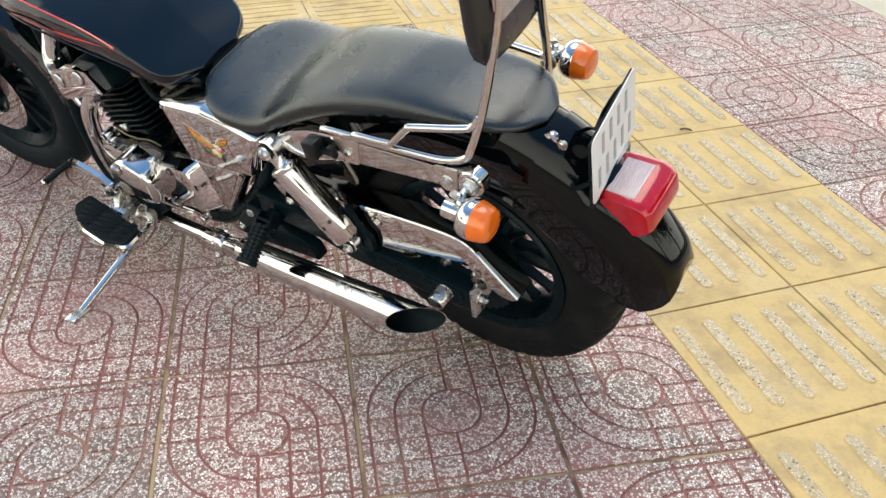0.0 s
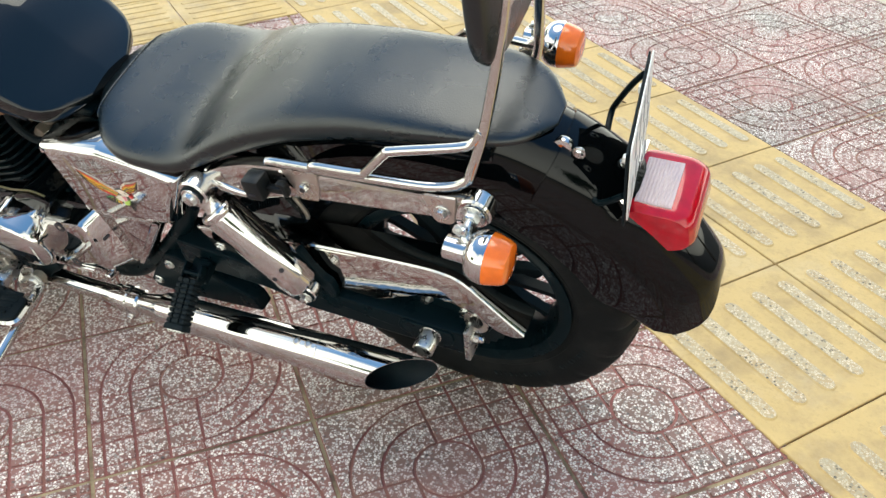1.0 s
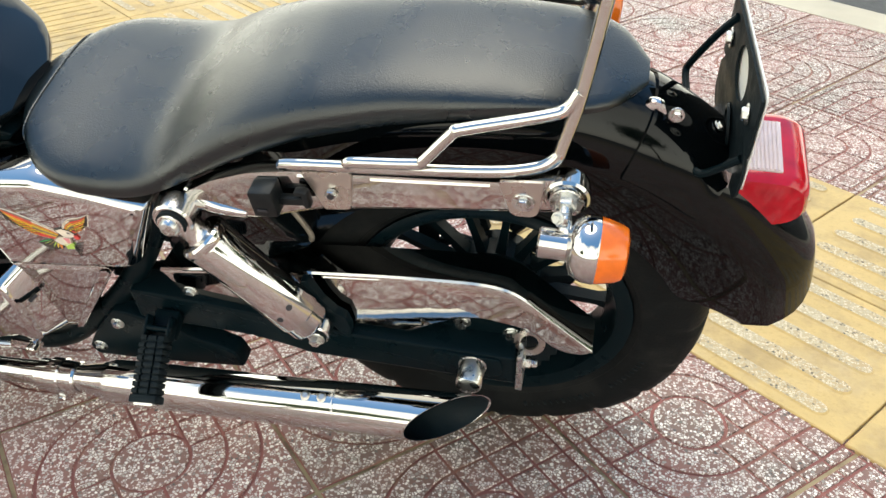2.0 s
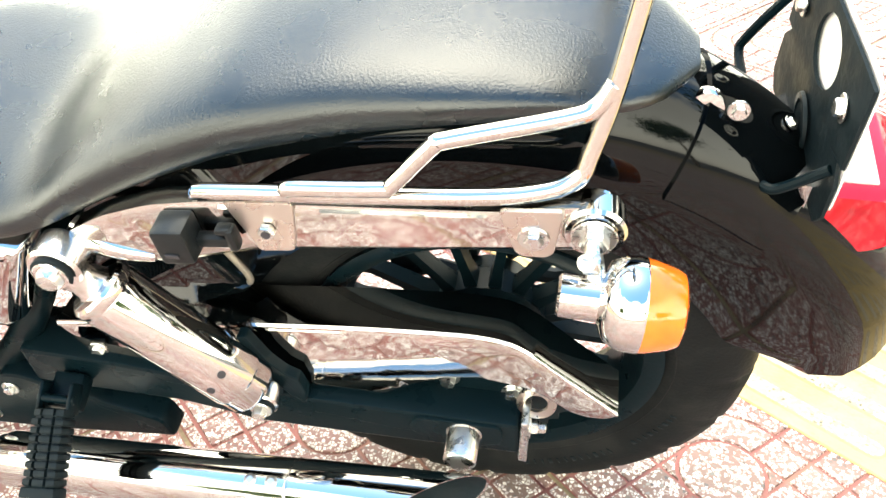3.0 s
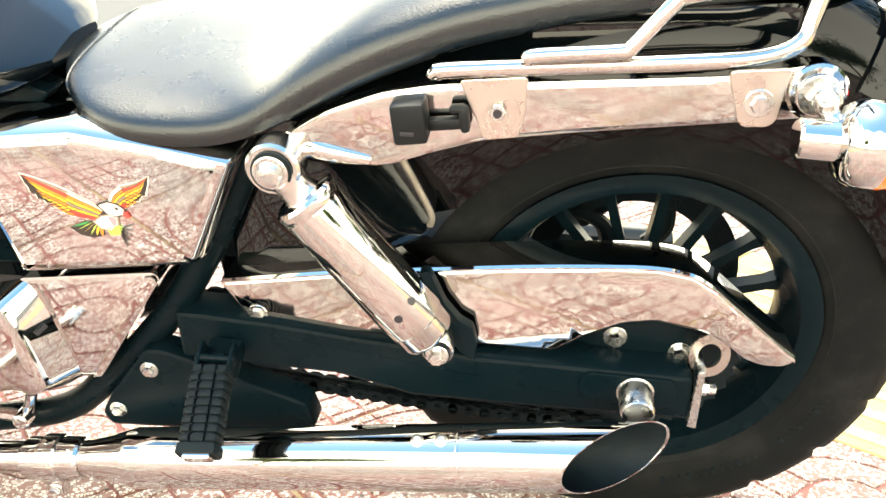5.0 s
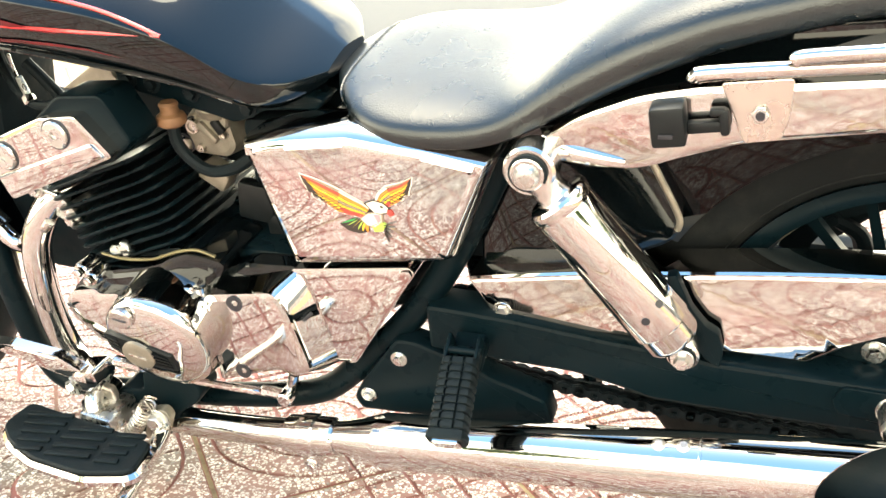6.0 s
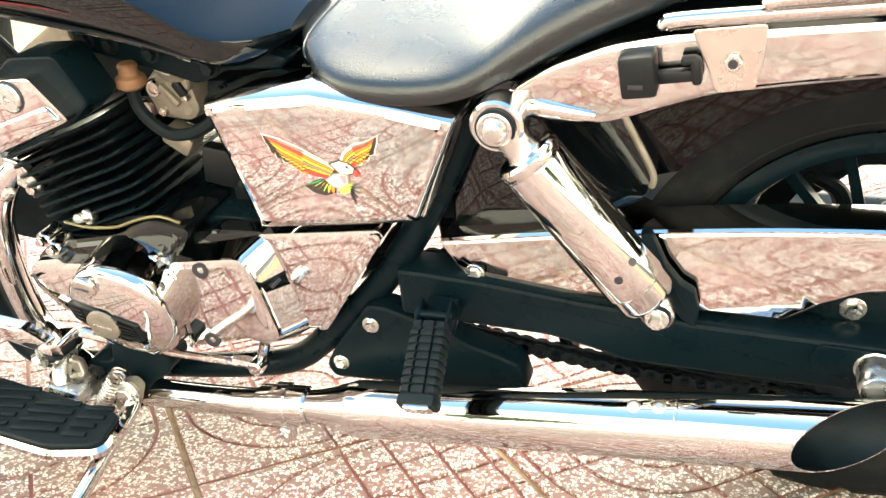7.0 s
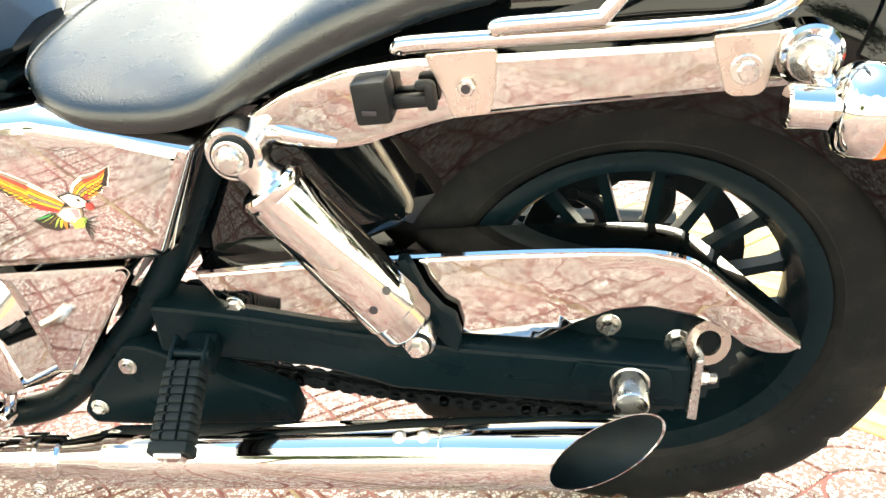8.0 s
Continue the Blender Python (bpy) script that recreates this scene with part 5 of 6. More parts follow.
# black painted upper housings
for outline, y in (([(-0.925, 0.03), (-0.86, 0.066), (-0.822, 0.1), (-0.785, 0.114), (-0.757, 0.109), (-0.735, 0.103), (-0.758, 0.07), (-0.78, 0.06), (-0.85, 0.04)], -0.198),
                   ([(-0.79, 0.04), (-0.756, 0.083), (-0.725, 0.094), (-0.65, 0.096), (-0.655, 0.07), (-0.7, 0.045)], -0.176),
                   ([(-0.999, 0.03), (-0.965, 0.06), (-0.86, 0.079), (-0.825, 0.092), (-0.84, 0.04), (-0.92, 0.02)], -0.184)):
    bm = bmesh.new()
    add_cast(bm, outline, outline, -0.1, y, 0.009, 0.012, 0.003)
    part("starter_housing", bm, GLOSS, engine, "black painted engine housing")
for x, z, y in ((-0.789, 0.067, -0.216), (-0.846, 0.068, -0.204), (-0.957, 0.073, -0.2), (-0.945, 0.062, -0.2)):
    bm = bmesh.new()
    add_lathe(bm, (x, y + 0.03, z), (0, -1, 0), [(0, 0.0115), (0.026, 0.0105), (0.029, 0.0085)], 18)
    add_bolt(bm, (x, y, z), (0, -1, 0), 0.0062, 0.006, False)
    part("case_bolt", bm, CHROME, engine)
# finned cylinder leaning forwards
cyl_base, cyl_up = V(-0.895, -0.04, 0.072), V(-0.33, 0, 0.944)
cyl_x = V(0.944, 0, 0.33)
fin_bm = bmesh.new()
hw, hd = 0.088, 0.122
o = rounded([(-hw, -hd), (hw, -hd), (hw, hd), (-hw, hd)], 0.03, 4)
add_rings(fin_bm, [[cyl_x * p.x + V(0, 1, 0) * p.y * k + cyl_up * z for p in o] for z, k in ((0, 0.985), (0.0012, 1), (0.0035, 1), (0.0047, 0.985))])
fin_mesh = mesh_of("fin", fin_bm, SATIN)
bm = bmesh.new()
add_lathe(bm, cyl_base - cyl_up * 0.02, cyl_up, [(0, 0.07), (0.15, 0.07)], 32)
cylinder = part("cylinder", bm, DARK, bike, "black finned engine cylinder")
for k in range(9):
    repeat("fin", fin_mesh, cylinder, Matrix.Translation(cyl_base + cyl_up * (0.008 + 0.0142 * k)))
HEAD = [(-1.015, 0.243), (-0.982, 0.266), (-0.916, 0.29), (-0.864, 0.294), (-0.828, 0.247), (-0.997, 0.184)]
HEAD_BLACK = [(-0.96, 0.268), (-0.9, 0.31), (-0.838, 0.312), (-0.812, 0.258), (-0.846, 0.232), (-0.95, 0.2)]
bm = bmesh.new()
rings = []
for y, d in ((-0.15, 0.0), (-0.199, 0.0), (-0.2012, 0.0008), (-0.202, 0.003)):
    o = rounded(HEAD_BLACK, 0.008)
    rings.append([V(p.x, y, p.y) for p in (inset(o, d) if d else o)])
add_rings(bm, rings)
head = part("cylinder_head", bm, SATIN, bike, "black cylinder head with a chrome cap")
bm = bmesh.new()
add_cast(bm, HEAD, HEAD, -0.195, -0.222, 0.005, 0.006, 0.001)
cap = part("head_cap", bm, CHROME, head, "polished chrome head cap")
bm = bmesh.new()
add_plate(bm, [(-1.004, 0.216), (-0.85, 0.264), (-0.836, 0.248), (-0.995, 0.191)], -0.22, -0.2255, 0.003, 0.004)
part("cap_step", bm, CHROME, cap)
for x, z in ((-0.895, 0.273), (-0.981, 0.243)):
    bm = bmesh.new()
    add_lathe(bm, (x, -0.22, z), (0, -1, 0), [(0, 0.0165), (0.005, 0.0163), (0.0072, 0.0145), (0.0078, 0.006), (0.0078, 0.0045), (0.005, 0.004)], 24)
    part("cap_screw", bm, ZINC, cap)
    bm = bmesh.new()
    # black disc paints the shaded gap round each cap screw
    add_lathe(bm, (x, -0.2205, z), (0, -1, 0), [(0, 0.0184), (0.0032, 0.0184)], 24)
    part("screw_well", bm, RECESS_SHADE, cap)
bm = bmesh.new()
add_plate(bm, [(-0.99, 0.279), (-0.918, 0.319), (-0.903, 0.312), (-0.904, 0.297), (-0.888, 0.288), (-0.912, 0.272), (-0.931, 0.281)], -0.07, -0.1, 0.002, 0.004)
part("head_bracket", bm, CASTING, bike, "grey steel head steady bracket")
bm = bmesh.new()
add_tube(bm, [(-1.1, -0.06, 0.312), (-1.098, -0.06, 0.28), (-1.085, -0.06, 0.253), (-1.06, -0.06, 0.235)], 0.0022, 8)
part("control_cable", bm, ZINC, bike, "thin steel-braided cable")
bm = bmesh.new()
add_tube(bm, [(-1.085, -0.05, 0.298), (-1.065, -0.05, 0.275), (-1.045, -0.05, 0.25)], 0.008, 10)
part("rubber_sleeve", bm, RUBBER, bike)
bm = bmesh.new()
add_rod(bm, (-1.085, -0.07, 0.285), (-1.068, -0.08, 0.256), 0.005, 8)
add_rod(bm, (-1.072, -0.078, 0.262), (-1.066, -0.082, 0.252), 0.0085, 6)
part("cable_adjuster", bm, ZINC, bike, "small steel cable adjuster")

# ribbed metal hose in front
bm = bmesh.new()
hose = smooth_path([(-1.1, -0.1, 0.35), (-1.115, -0.104, 0.31), (-1.16, -0.108, 0.24), (-1.195, -0.112, 0.18), (-1.2, -0.115, 0.145), (-1.185, -0.118, 0.105), (-1.165, -0.118, 0.075)], 24)
add_tube(bm, hose, 0.0195, 16, False, ribs=0.045)
part("ribbed_hose", bm, STEEL, bike, "ribbed bright metal hose")
bm = bmesh.new()
add_tube(bm, [(-1.165, -0.118, 0.075), (-1.145, -0.118, 0.055), (-1.11, -0.118, 0.05)], 0.013, 12)
add_rod(bm, (-1.12, -0.13, 0.06), (-1.085, -0.15, 0.072), 0.008)
part("hose_elbow", bm, CHROME, bike)
bm = bmesh.new()
add_tube(bm, [(-1.09, -0.15, 0.08), (-1.05, -0.152, 0.1), (-1.03, -0.15, 0.115)], 0.0075, 10)
part("clutch_arm", bm, ZINC, bike)

# carburettor and its boot
bm = bmesh.new()
add_cast(bm, [(-0.822, 0.222), (-0.812, 0.252), (-0.785, 0.26), (-0.735, 0.262), (-0.728, 0.2), (-0.75, 0.184), (-0.81, 0.19)], [(-0.806, 0.222), (-0.8, 0.244), (-0.785, 0.25), (-0.745, 0.252), (-0.738, 0.205), (-0.752, 0.192), (-0.8, 0.197)], -0.04, -0.098, 0.006, 0.008, 0.003)
add_lathe(bm, (-0.76, -0.085, 0.252), (0.15, -0.3, 1), [(0, 0.026), (0.012, 0.028), (0.02, 0.02)], 20)
add_box(bm, (-0.778, -0.09, 0.166), (0.04, 0.03, 0.026), 0.005, (0, 35, 0))
add_box(bm, (-0.77, -0.1, 0.226), (0.032, 0.014, 0.01), 0.003, (0, 50, 0))
add_lathe(bm, (-0.75, -0.096, 0.24), (0, -1, 0), [(0, 0.012), (0.006, 0.011), (0.008, 0.009)], 16)
carburettor = part("carburettor", bm, CASTING, bike, "grimy cast alloy carburettor")
carburettor.location = (-0.014, 0, 0.004)
for x, z, r in ((-0.79, 0.233, 0.0095), (-0.81, 0.208, 0.0105), (-0.785, 0.205, 0.005), (-0.75, 0.222, 0.0045), (-0.765, 0.247, 0.005)):
    bm = bmesh.new()
    add_lathe(bm, (x, -0.094, z), (0, -1, 0), [(0, r), (0.009, r), (0.011, r * 0.9), (0.011, r * 0.68), (0.0085, r * 0.6)], 18)
    part("jet_screw", bm, TABSTEEL, carburettor)
    bm = bmesh.new()
    # the same shaded gap, painted round each jet screw
    add_lathe(bm, (x, -0.095, z), (0, -1, 0), [(0, r * 1.25), (0.004, r * 1.25)], 18)
    part("screw_well", bm, RECESS_SHADE, carburettor)
bm = bmesh.new()
add_box(bm, (-0.752, -0.105, 0.235), (0.012, 0.008, 0.02), 0.003, (0, -30, 0))
part("choke_lever", bm, PLASTIC, carburettor)
bm = bmesh.new()
add_lathe(bm, (-0.81, -0.13, 0.249), (0.05, 0.0, 1), [(0, 0.012), (0.004, 0.0175), (0.009, 0.0182), (0.014, 0.0165), (0.017, 0.0115), (0.022, 0.0105), (0.027, 0.0118), (0.03, 0.0095)], 20)
part("plug_boot", bm, BROWN_RUBBER, bike, "aged brown rubber boot")
bar_part("plug_lead", [(-0.81, -0.13, 0.252), (-0.808, -0.132, 0.226), (-0.79, -0.134, 0.205), (-0.768, -0.134, 0.194), (-0.738, -0.132, 0.198), (-0.715, -0.125, 0.21)], 0.0075, RUBBER, "black rubber lead", 10)
bm = bmesh.new()
add_box(bm, (-0.8, 0.0, 0.22), (0.16, 0.12, 0.1), 0.015, (0, 12, 0))
add_box(bm, (-0.68, -0.03, 0.19), (0.12, 0.14, 0.12), 0.015)
# added filler plate that keeps the gap beside the head dark
add_plate(bm, [(-1.0, 0.258), (-0.93, 0.31), (-0.76, 0.29), (-0.72, 0.16), (-0.99, 0.14)], 0.06, 0.0, 0.004, 0.01)
part("air_box", bm, DARK, bike, "black plastic air box with an added dark filler plate")
bm = bmesh.new()
add_box(bm, (-0.4, -0.02, 0.16), (0.16, 0.16, 0.16), 0.015)
add_box(bm, (-0.53, -0.04, 0.19), (0.14, 0.14, 0.12), 0.015)
part("battery_box", bm, DARK, bike, "black battery box behind the cover")
bm = bmesh.new()
add_box(bm, (-0.735, -0.1, 0.14), (0.05, 0.02, 0.05), 0.004, (0, 10, 0))
add_box(bm, (-0.71, -0.1, 0.11), (0.03, 0.02, 0.03), 0.004)
part("cable_guide", bm, PLASTIC, bike)
bar_part("throttle_cable", [(-0.68, -0.1, 0.24), (-0.695, -0.115, 0.21), (-0.7, -0.11, 0.15), (-0.72, -0.1, 0.1)], 0.004, RUBBER, "", 8)
bar_part("wiring", [(-0.94, -0.17, 0.085), (-0.9, -0.176, 0.084), (-0.855, -0.18, 0.09), (-0.83, -0.185, 0.1), (-0.8, -0.19, 0.112), (-0.775, -0.19, 0.116), (-0.752, -0.188, 0.108)], 0.0022, material("brass_coloured_cable", (0.2, 0.17, 0.09), 0.4, 0.7, noise_scale=40, rough_var=0.1), "thin brass-coloured cable", 8)
bm = bmesh.new()
add_rod(bm, (-0.93, -0.16, 0.085), (-0.895, -0.165, 0.095), 0.007, 10)
add_rod(bm, (-0.91, -0.16, 0.08), (-0.91, -0.16, 0.1), 0.006, 10)
part("cable_clip", bm, ZINC, bike)

# ---- foot controls ----
BOARD = [(-1.092, -0.238), (-1.1, -0.295), (-1.065, -0.322), (-1.01, -0.343), (-0.92, -0.352), (-0.862, -0.338), (-0.85, -0.325), (-0.858, -0.272)]


def flat_plate(bm, outline, z0, z1, edge=0.002, corner=0.006):
    o = rounded(outline, corner)
    add_rings(bm, [[V(p.x, p.y, z) for p in (inset(o, d) if d else o)] for d, z in ((edge, z0), (0, z0 + edge), (0, z1 - edge), (edge, z1))])


bm = bmesh.new()
flat_plate(bm, BOARD, -0.155, -0.138, 0.005, 0.012)
board = part("footboard", bm, CHROME, bike, "chrome-edged footboard with a ribbed black rubber mat")
board.location = (0.01, 0, 0.008)
bm = bmesh.new()
flat_plate(bm, inset([Vector(p) for p in BOARD], 0.006), -0.138, -0.131, 0.002, 0.012)
part("rubber_mat", bm, RUBBER, board, "ribbed black rubber mat")
for k in range(5):
    y = -0.262 - 0.0155 * k
    t = k / 4
    spans = ((-1.07 + 0.03 * t, -1.0), (-0.99, -0.925), (-0.915, -0.872 - 0.01 * t))
    for a, b in spans[:1] if k == 0 else spans:
        bm = bmesh.new()
        m = (a + b) / 2
        add_box(bm, (m, y + 0.003 * (m + 0.97) * 10, -0.1295), (b - a, 0.008, 0.004), 0.0015, (0, 0, 7))
        part("mat_rib", bm, RUBBER, board)
bm = bmesh.new()
add_box(bm, (-0.97, -0.23, -0.14), (0.05, 0.06, 0.03), 0.006, (0, 10, 0))
add_tube(bm, [(-0.99, -0.19, -0.1), (-0.985, -0.23, -0.115), (-0.975, -0.25, -0.14)], 0.012, 12)
part("board_hinge", bm, ZINC, board, "steel hinge")
bm = bmesh.new()
add_cast(bm, [(-1.118, -0.028), (-1.078, -0.026), (-0.998, -0.036), (-0.964, -0.056), (-0.985, -0.077), (-1.04, -0.062), (-1.105, -0.044)], [(-1.117, -0.03), (-1.078, -0.029), (-1.0, -0.039), (-0.968, -0.058), (-0.986, -0.073), (-1.04, -0.059), (-1.105, -0.042)], -0.228, -0.242, 0.003, 0.006, 0.0015)
lever = part("gear_lever", bm, CHROME, bike, "chrome gear lever with a ribbed rubber tip")
bm = bmesh.new()
prof = [(0, 0.006)]
for k in range(9):
    prof += [(0.004 + k * 0.0075, 0.0075), (0.006 + k * 0.0075, 0.0095), (0.0095 + k * 0.0075, 0.0075)]
prof += [(0.074, 0.009), (0.078, 0.008)]
add_lathe(bm, (-1.113, -0.238, -0.036), (-0.12, -1, -0.12), prof, 14)
part("lever_rubber", bm, RUBBER, lever)
bm = bmesh.new()
add_lathe(bm, (-1.1224, -0.316, -0.0454), (-0.12, -1, -0.12), [(0, 0.009), (0.004, 0.007)], 14)
part("lever_tip", bm, CHROME, lever)
bm = bmesh.new()
add_cast(bm, [(-0.985, -0.058), (-0.945, -0.05), (-0.942, -0.072), (-0.965, -0.09), (-0.993, -0.086)], [(-0.983, -0.06), (-0.947, -0.052), (-0.944, -0.072), (-0.966, -0.088), (-0.99, -0.084)], -0.21, -0.246, 0.003, 0.006, 0.002)
part("lever_clamp", bm, CHROME, lever, "chrome clamp on the gear shaft")
bm = bmesh.new()
add_bolt(bm, (-0.99, -0.24, -0.084), (-0.75, -0.6, -0.2), 0.0095, 0.011)
part("pinch_bolt", bm, ZINC, lever)
bm = bmesh.new()
add_lathe(bm, (-0.985, -0.19, -0.122), (0.1, -1, -0.1), [(0, 0.022), (0.03, 0.022), (0.034, 0.019), (0.044, 0.018), (0.046, 0.014)], 24)
part("shaft_boss", bm, GLOSS, lever, "black shaft boss")
bm = bmesh.new()
add_lathe(bm, (-1.0, -0.2, -0.14), (0.1, -1, -0.1), [(0, 0.016), (0.024, 0.016), (0.026, 0.012)], 20)
part("boss_washer", bm, ZINC, lever)
bm = bmesh.new()
add_plate(bm, [(-0.972, -0.095), (-0.952, -0.1), (-0.945, -0.156), (-0.958, -0.164), (-0.966, -0.12)], -0.212, -0.222, 0.002, 0.004)
part("hinge_arm", bm, TABSTEEL, lever, "dull steel hinge arm")
bm = bmesh.new()
add_lathe(bm, (-0.938, -0.2, -0.148), (0.3, -1, -0.1), [(0, 0.011), (0.014, 0.011), (0.016, 0.007), (0.022, 0.006)], 16)
part("hinge_pin", bm, TABSTEEL, lever)
bm = bmesh.new()
add_tube(bm, [(-0.935, -0.21, -0.058), (-0.82, -0.2, -0.08), (-0.705, -0.185, -0.096)], 0.0052, 10)
add_rod(bm, (-0.94, -0.21, -0.057), (-0.9, -0.207, -0.065), 0.0078, 8)
add_rod(bm, (-0.735, -0.187, -0.09), (-0.7, -0.184, -0.097), 0.0078, 8)
add_lathe(bm, (-0.7, -0.175, -0.096), (0, -1, 0), [(0, 0.01), (0.02, 0.01), (0.022, 0.008)], 16)
add_tube(bm, [(-0.7, -0.18, -0.096), (-0.69, -0.182, -0.075), (-0.684, -0.182, -0.06)], 0.007, 10)
part("shift_rod", bm, CHROME, lever, "bright shift linkage rod")

# side stand
foot = V(-0.848, -0.5, -0.193)
bm = bmesh.new()
add_tube(bm, [(-0.892, -0.215, -0.158), (-0.874, -0.245, -0.153), (-0.862, -0.31, -0.157), (-0.853, -0.42, -0.177), foot], (0.0125, 0.0085), 12)
stand = part("side_stand", bm, CHROME, bike, "chrome side stand, swung out")
bm = bmesh.new()
add_box(bm, foot + V(0, -0.012, 0.0), (0.03, 0.06, 0.008), 0.003, (-13, 0, 12))
part("stand_foot", bm, ZINC, stand)
bm = bmesh.new()
add_bolt(bm, (-0.886, -0.2235, -0.14), (0, -1, 0), 0.0125, 0.011)
part("stand_bolt", bm, ZINC, stand)
bm = bmesh.new()
add_cast(bm, *[[(-0.892, -0.124), (-0.872, -0.12), (-0.865, -0.132), (-0.884, -0.171), (-0.908, -0.179), (-0.918, -0.172), (-0.905, -0.142)]] * 2, -0.21, -0.223, 0.002, 0.006, 0.0005)
part("stand_yoke", bm, CASTING, stand, "steel yoke of the side stand")
bm = bmesh.new()
add_plate(bm, [(-0.973, -0.129), (-0.955, -0.113), (-0.918, -0.112), (-0.91, -0.075), (-0.83, -0.08), (-0.821, -0.1), (-0.831, -0.118), (-0.87, -0.145), (-0.886, -0.176), (-0.903, -0.195), (-0.946, -0.193), (-0.974, -0.18)], -0.16, -0.2, 0.003, 0.008)
part("stand_bracket", bm, SATIN, stand, "black stand bracket")
bm = bmesh.new()
top_end, low_end = V(-0.894, -0.224, -0.114), V(-0.934, -0.228, -0.166)
side = (low_end - top_end).normalized().cross(V(0, 1, 0))
coil = [top_end.lerp(low_end, k / 80) + side * 0.0105 * math.cos(k * math.pi / 4) + V(0, 0.0105 * math.sin(k * math.pi / 4), 0) for k in range(81)]
add_tube(bm, coil, 0.0019, 6, False)
add_tube(bm, [top_end, top_end + V(0.0, -0.004, 0.012), top_end + V(0.008, -0.002, 0.018), top_end + V(0.014, 0.004, 0.01)], 0.0019, 6)
part("stand_spring", bm, TABSTEEL, stand, "coiled steel return spring")

# ---- front wheel ----
FW = Matrix.Translation((-1.55, -0.095, 0.0)) @ Matrix.Rotation(radians(6), 4, "Z")
bm = bmesh.new()
add_lathe(bm, (0, -0.07, 0), (0, 1, 0), [(0, 0.02), (0.01, 0.035), (0.13, 0.035), (0.14, 0.02)], 28)
bmesh.ops.transform(bm, matrix=FW, verts=bm.verts)
front_wheel = part("front_wheel", bm, SATIN, bike, "black cast front wheel")
bm = bmesh.new()
add_hoop(bm, [(0.202, -0.034), (0.215, -0.046), (0.24, -0.055), (0.262, -0.056), (0.285, -0.046), (0.3, -0.025), (0.305, 0), (0.3, 0.025), (0.285, 0.046), (0.262, 0.056), (0.24, 0.055), (0.215, 0.046), (0.202, 0.034)], 80)
bmesh.ops.transform(bm, matrix=FW, verts=bm.verts)
part("tyre", bm, RUBBER, front_wheel, "black rubber front tyre")
bm = bmesh.new()
add_hoop(bm, [(0.206, -0.036), (0.208, -0.043), (0.198, -0.044), (0.19, -0.032), (0.178, -0.016), (0.178, 0.016), (0.19, 0.032), (0.198, 0.044), (0.208, 0.043), (0.206, 0.036)], 80)
bmesh.ops.transform(bm, matrix=FW, verts=bm.verts)
part("rim", bm, SATIN, front_wheel)
for k in range(16):
    bm = bmesh.new()
    add_rings(bm, [[V(x, dy, z) for x, dy in ((-w, -0.014), (w, -0.014), (w, 0.014), (-w, 0.014))] for z, w in ((0.03, 0.012), (0.1, 0.008), (0.187, 0.011))])
    bmesh.ops.transform(bm, matrix=FW @ Matrix.Rotation(radians(22.5 * k), 4, "Y"), verts=bm.verts)
    part("spoke", bm, SATIN, front_wheel)
bm = bmesh.new()
rings = []
for r, y in ((0.07, -0.062), (0.128, -0.062), (0.128, -0.057), (0.07, -0.057)):
    rings.append([V(r * math.cos(t), y, r * math.sin(t)) for t in [2 * math.pi * k / 48 for k in range(48)]])
add_rings(bm, rings, closed=True)
bmesh.ops.transform(bm, matrix=FW, verts=bm.verts)
part("brake_disc", bm, STEEL, front_wheel, "steel front brake disc")
bm = bmesh.new()
rings = []
for k in range(31):
    a = radians(5 + 150 * k / 30)
    half = [(0.31, -0.06), (0.335, -0.062), (0.347, -0.045), (0.354, 0)]
    outer = half + [(r, -y) for r, y in half[-2::-1]]
    rings.append([FW @ V(r * math.cos(a), y, r * math.sin(a)) for r, y in outer + [(r - 0.003, y * 0.95) for r, y in outer[::-1]]])
add_rings(bm, rings)
part("front_fender", bm, GLOSS, bike, "glossy black front fender")
for s in (-1, 1):
    bm = bmesh.new()
    add_rod(bm, FW @ V(-0.01, s * 0.095, -0.03), FW @ V(0.2, s * 0.095, 0.42), 0.024, 20)
    part("fork_leg", bm, CHROME, bike, "chrome front fork leg")

# red pinstripes on the tank flank
def tank_point(x, f, proud=0.0):
    """On the left flank: f from -1 at the seam over 0 at its widest to 1 at the top."""
    w, zb, zt = (stations(TANK, x, c) for c in (1, 2, 3))
    zm = zb + TANK_WIDEST * (zt - zb)
    a = f * math.pi / 2
    e = TANK_TOP if f >= 0 else 4.0
    z = zm + math.copysign(abs(math.sin(a)) ** (2 / e), f) * ((zt - zm) if f >= 0 else (zm - zb))
    return V(x, YC - (w + proud) * math.cos(a) ** (2 / e), z)


for pts in ([(-1.02, -0.1), (-0.93, -0.08), (-0.83, -0.04), (-0.735, 0.1)], [(-0.735, 0.1), (-0.8, 0.16), (-0.9, 0.2), (-1.0, 0.22)]):
    bm = bmesh.new()
    add_tube(bm, [tank_point(x, f) for x, f in pts], 0.0022, 6, steps=5)
    part("pinstripe", bm, RED_PAINT, tank)
bm = bmesh.new()
add_tube(bm, [V(x, YC - stations(TANK, x, 1) * 0.96, stations(TANK, x, 2) + 0.022) for x in (-1.15, -1.05, -0.95, -0.85, -0.75, -0.68)], 0.003, 8)
part("tank_seam", bm, GLOSS, tank, "welded lower seam")
bm = bmesh.new()
add_lathe(bm, (-0.88, YC, 0.436), (0, 0, 1), [(0, 0.034), (0.006, 0.034), (0.011, 0.03), (0.013, 0.015)], 36)
part("fuel_cap", bm, CHROME, tank, "round chrome fuel cap")
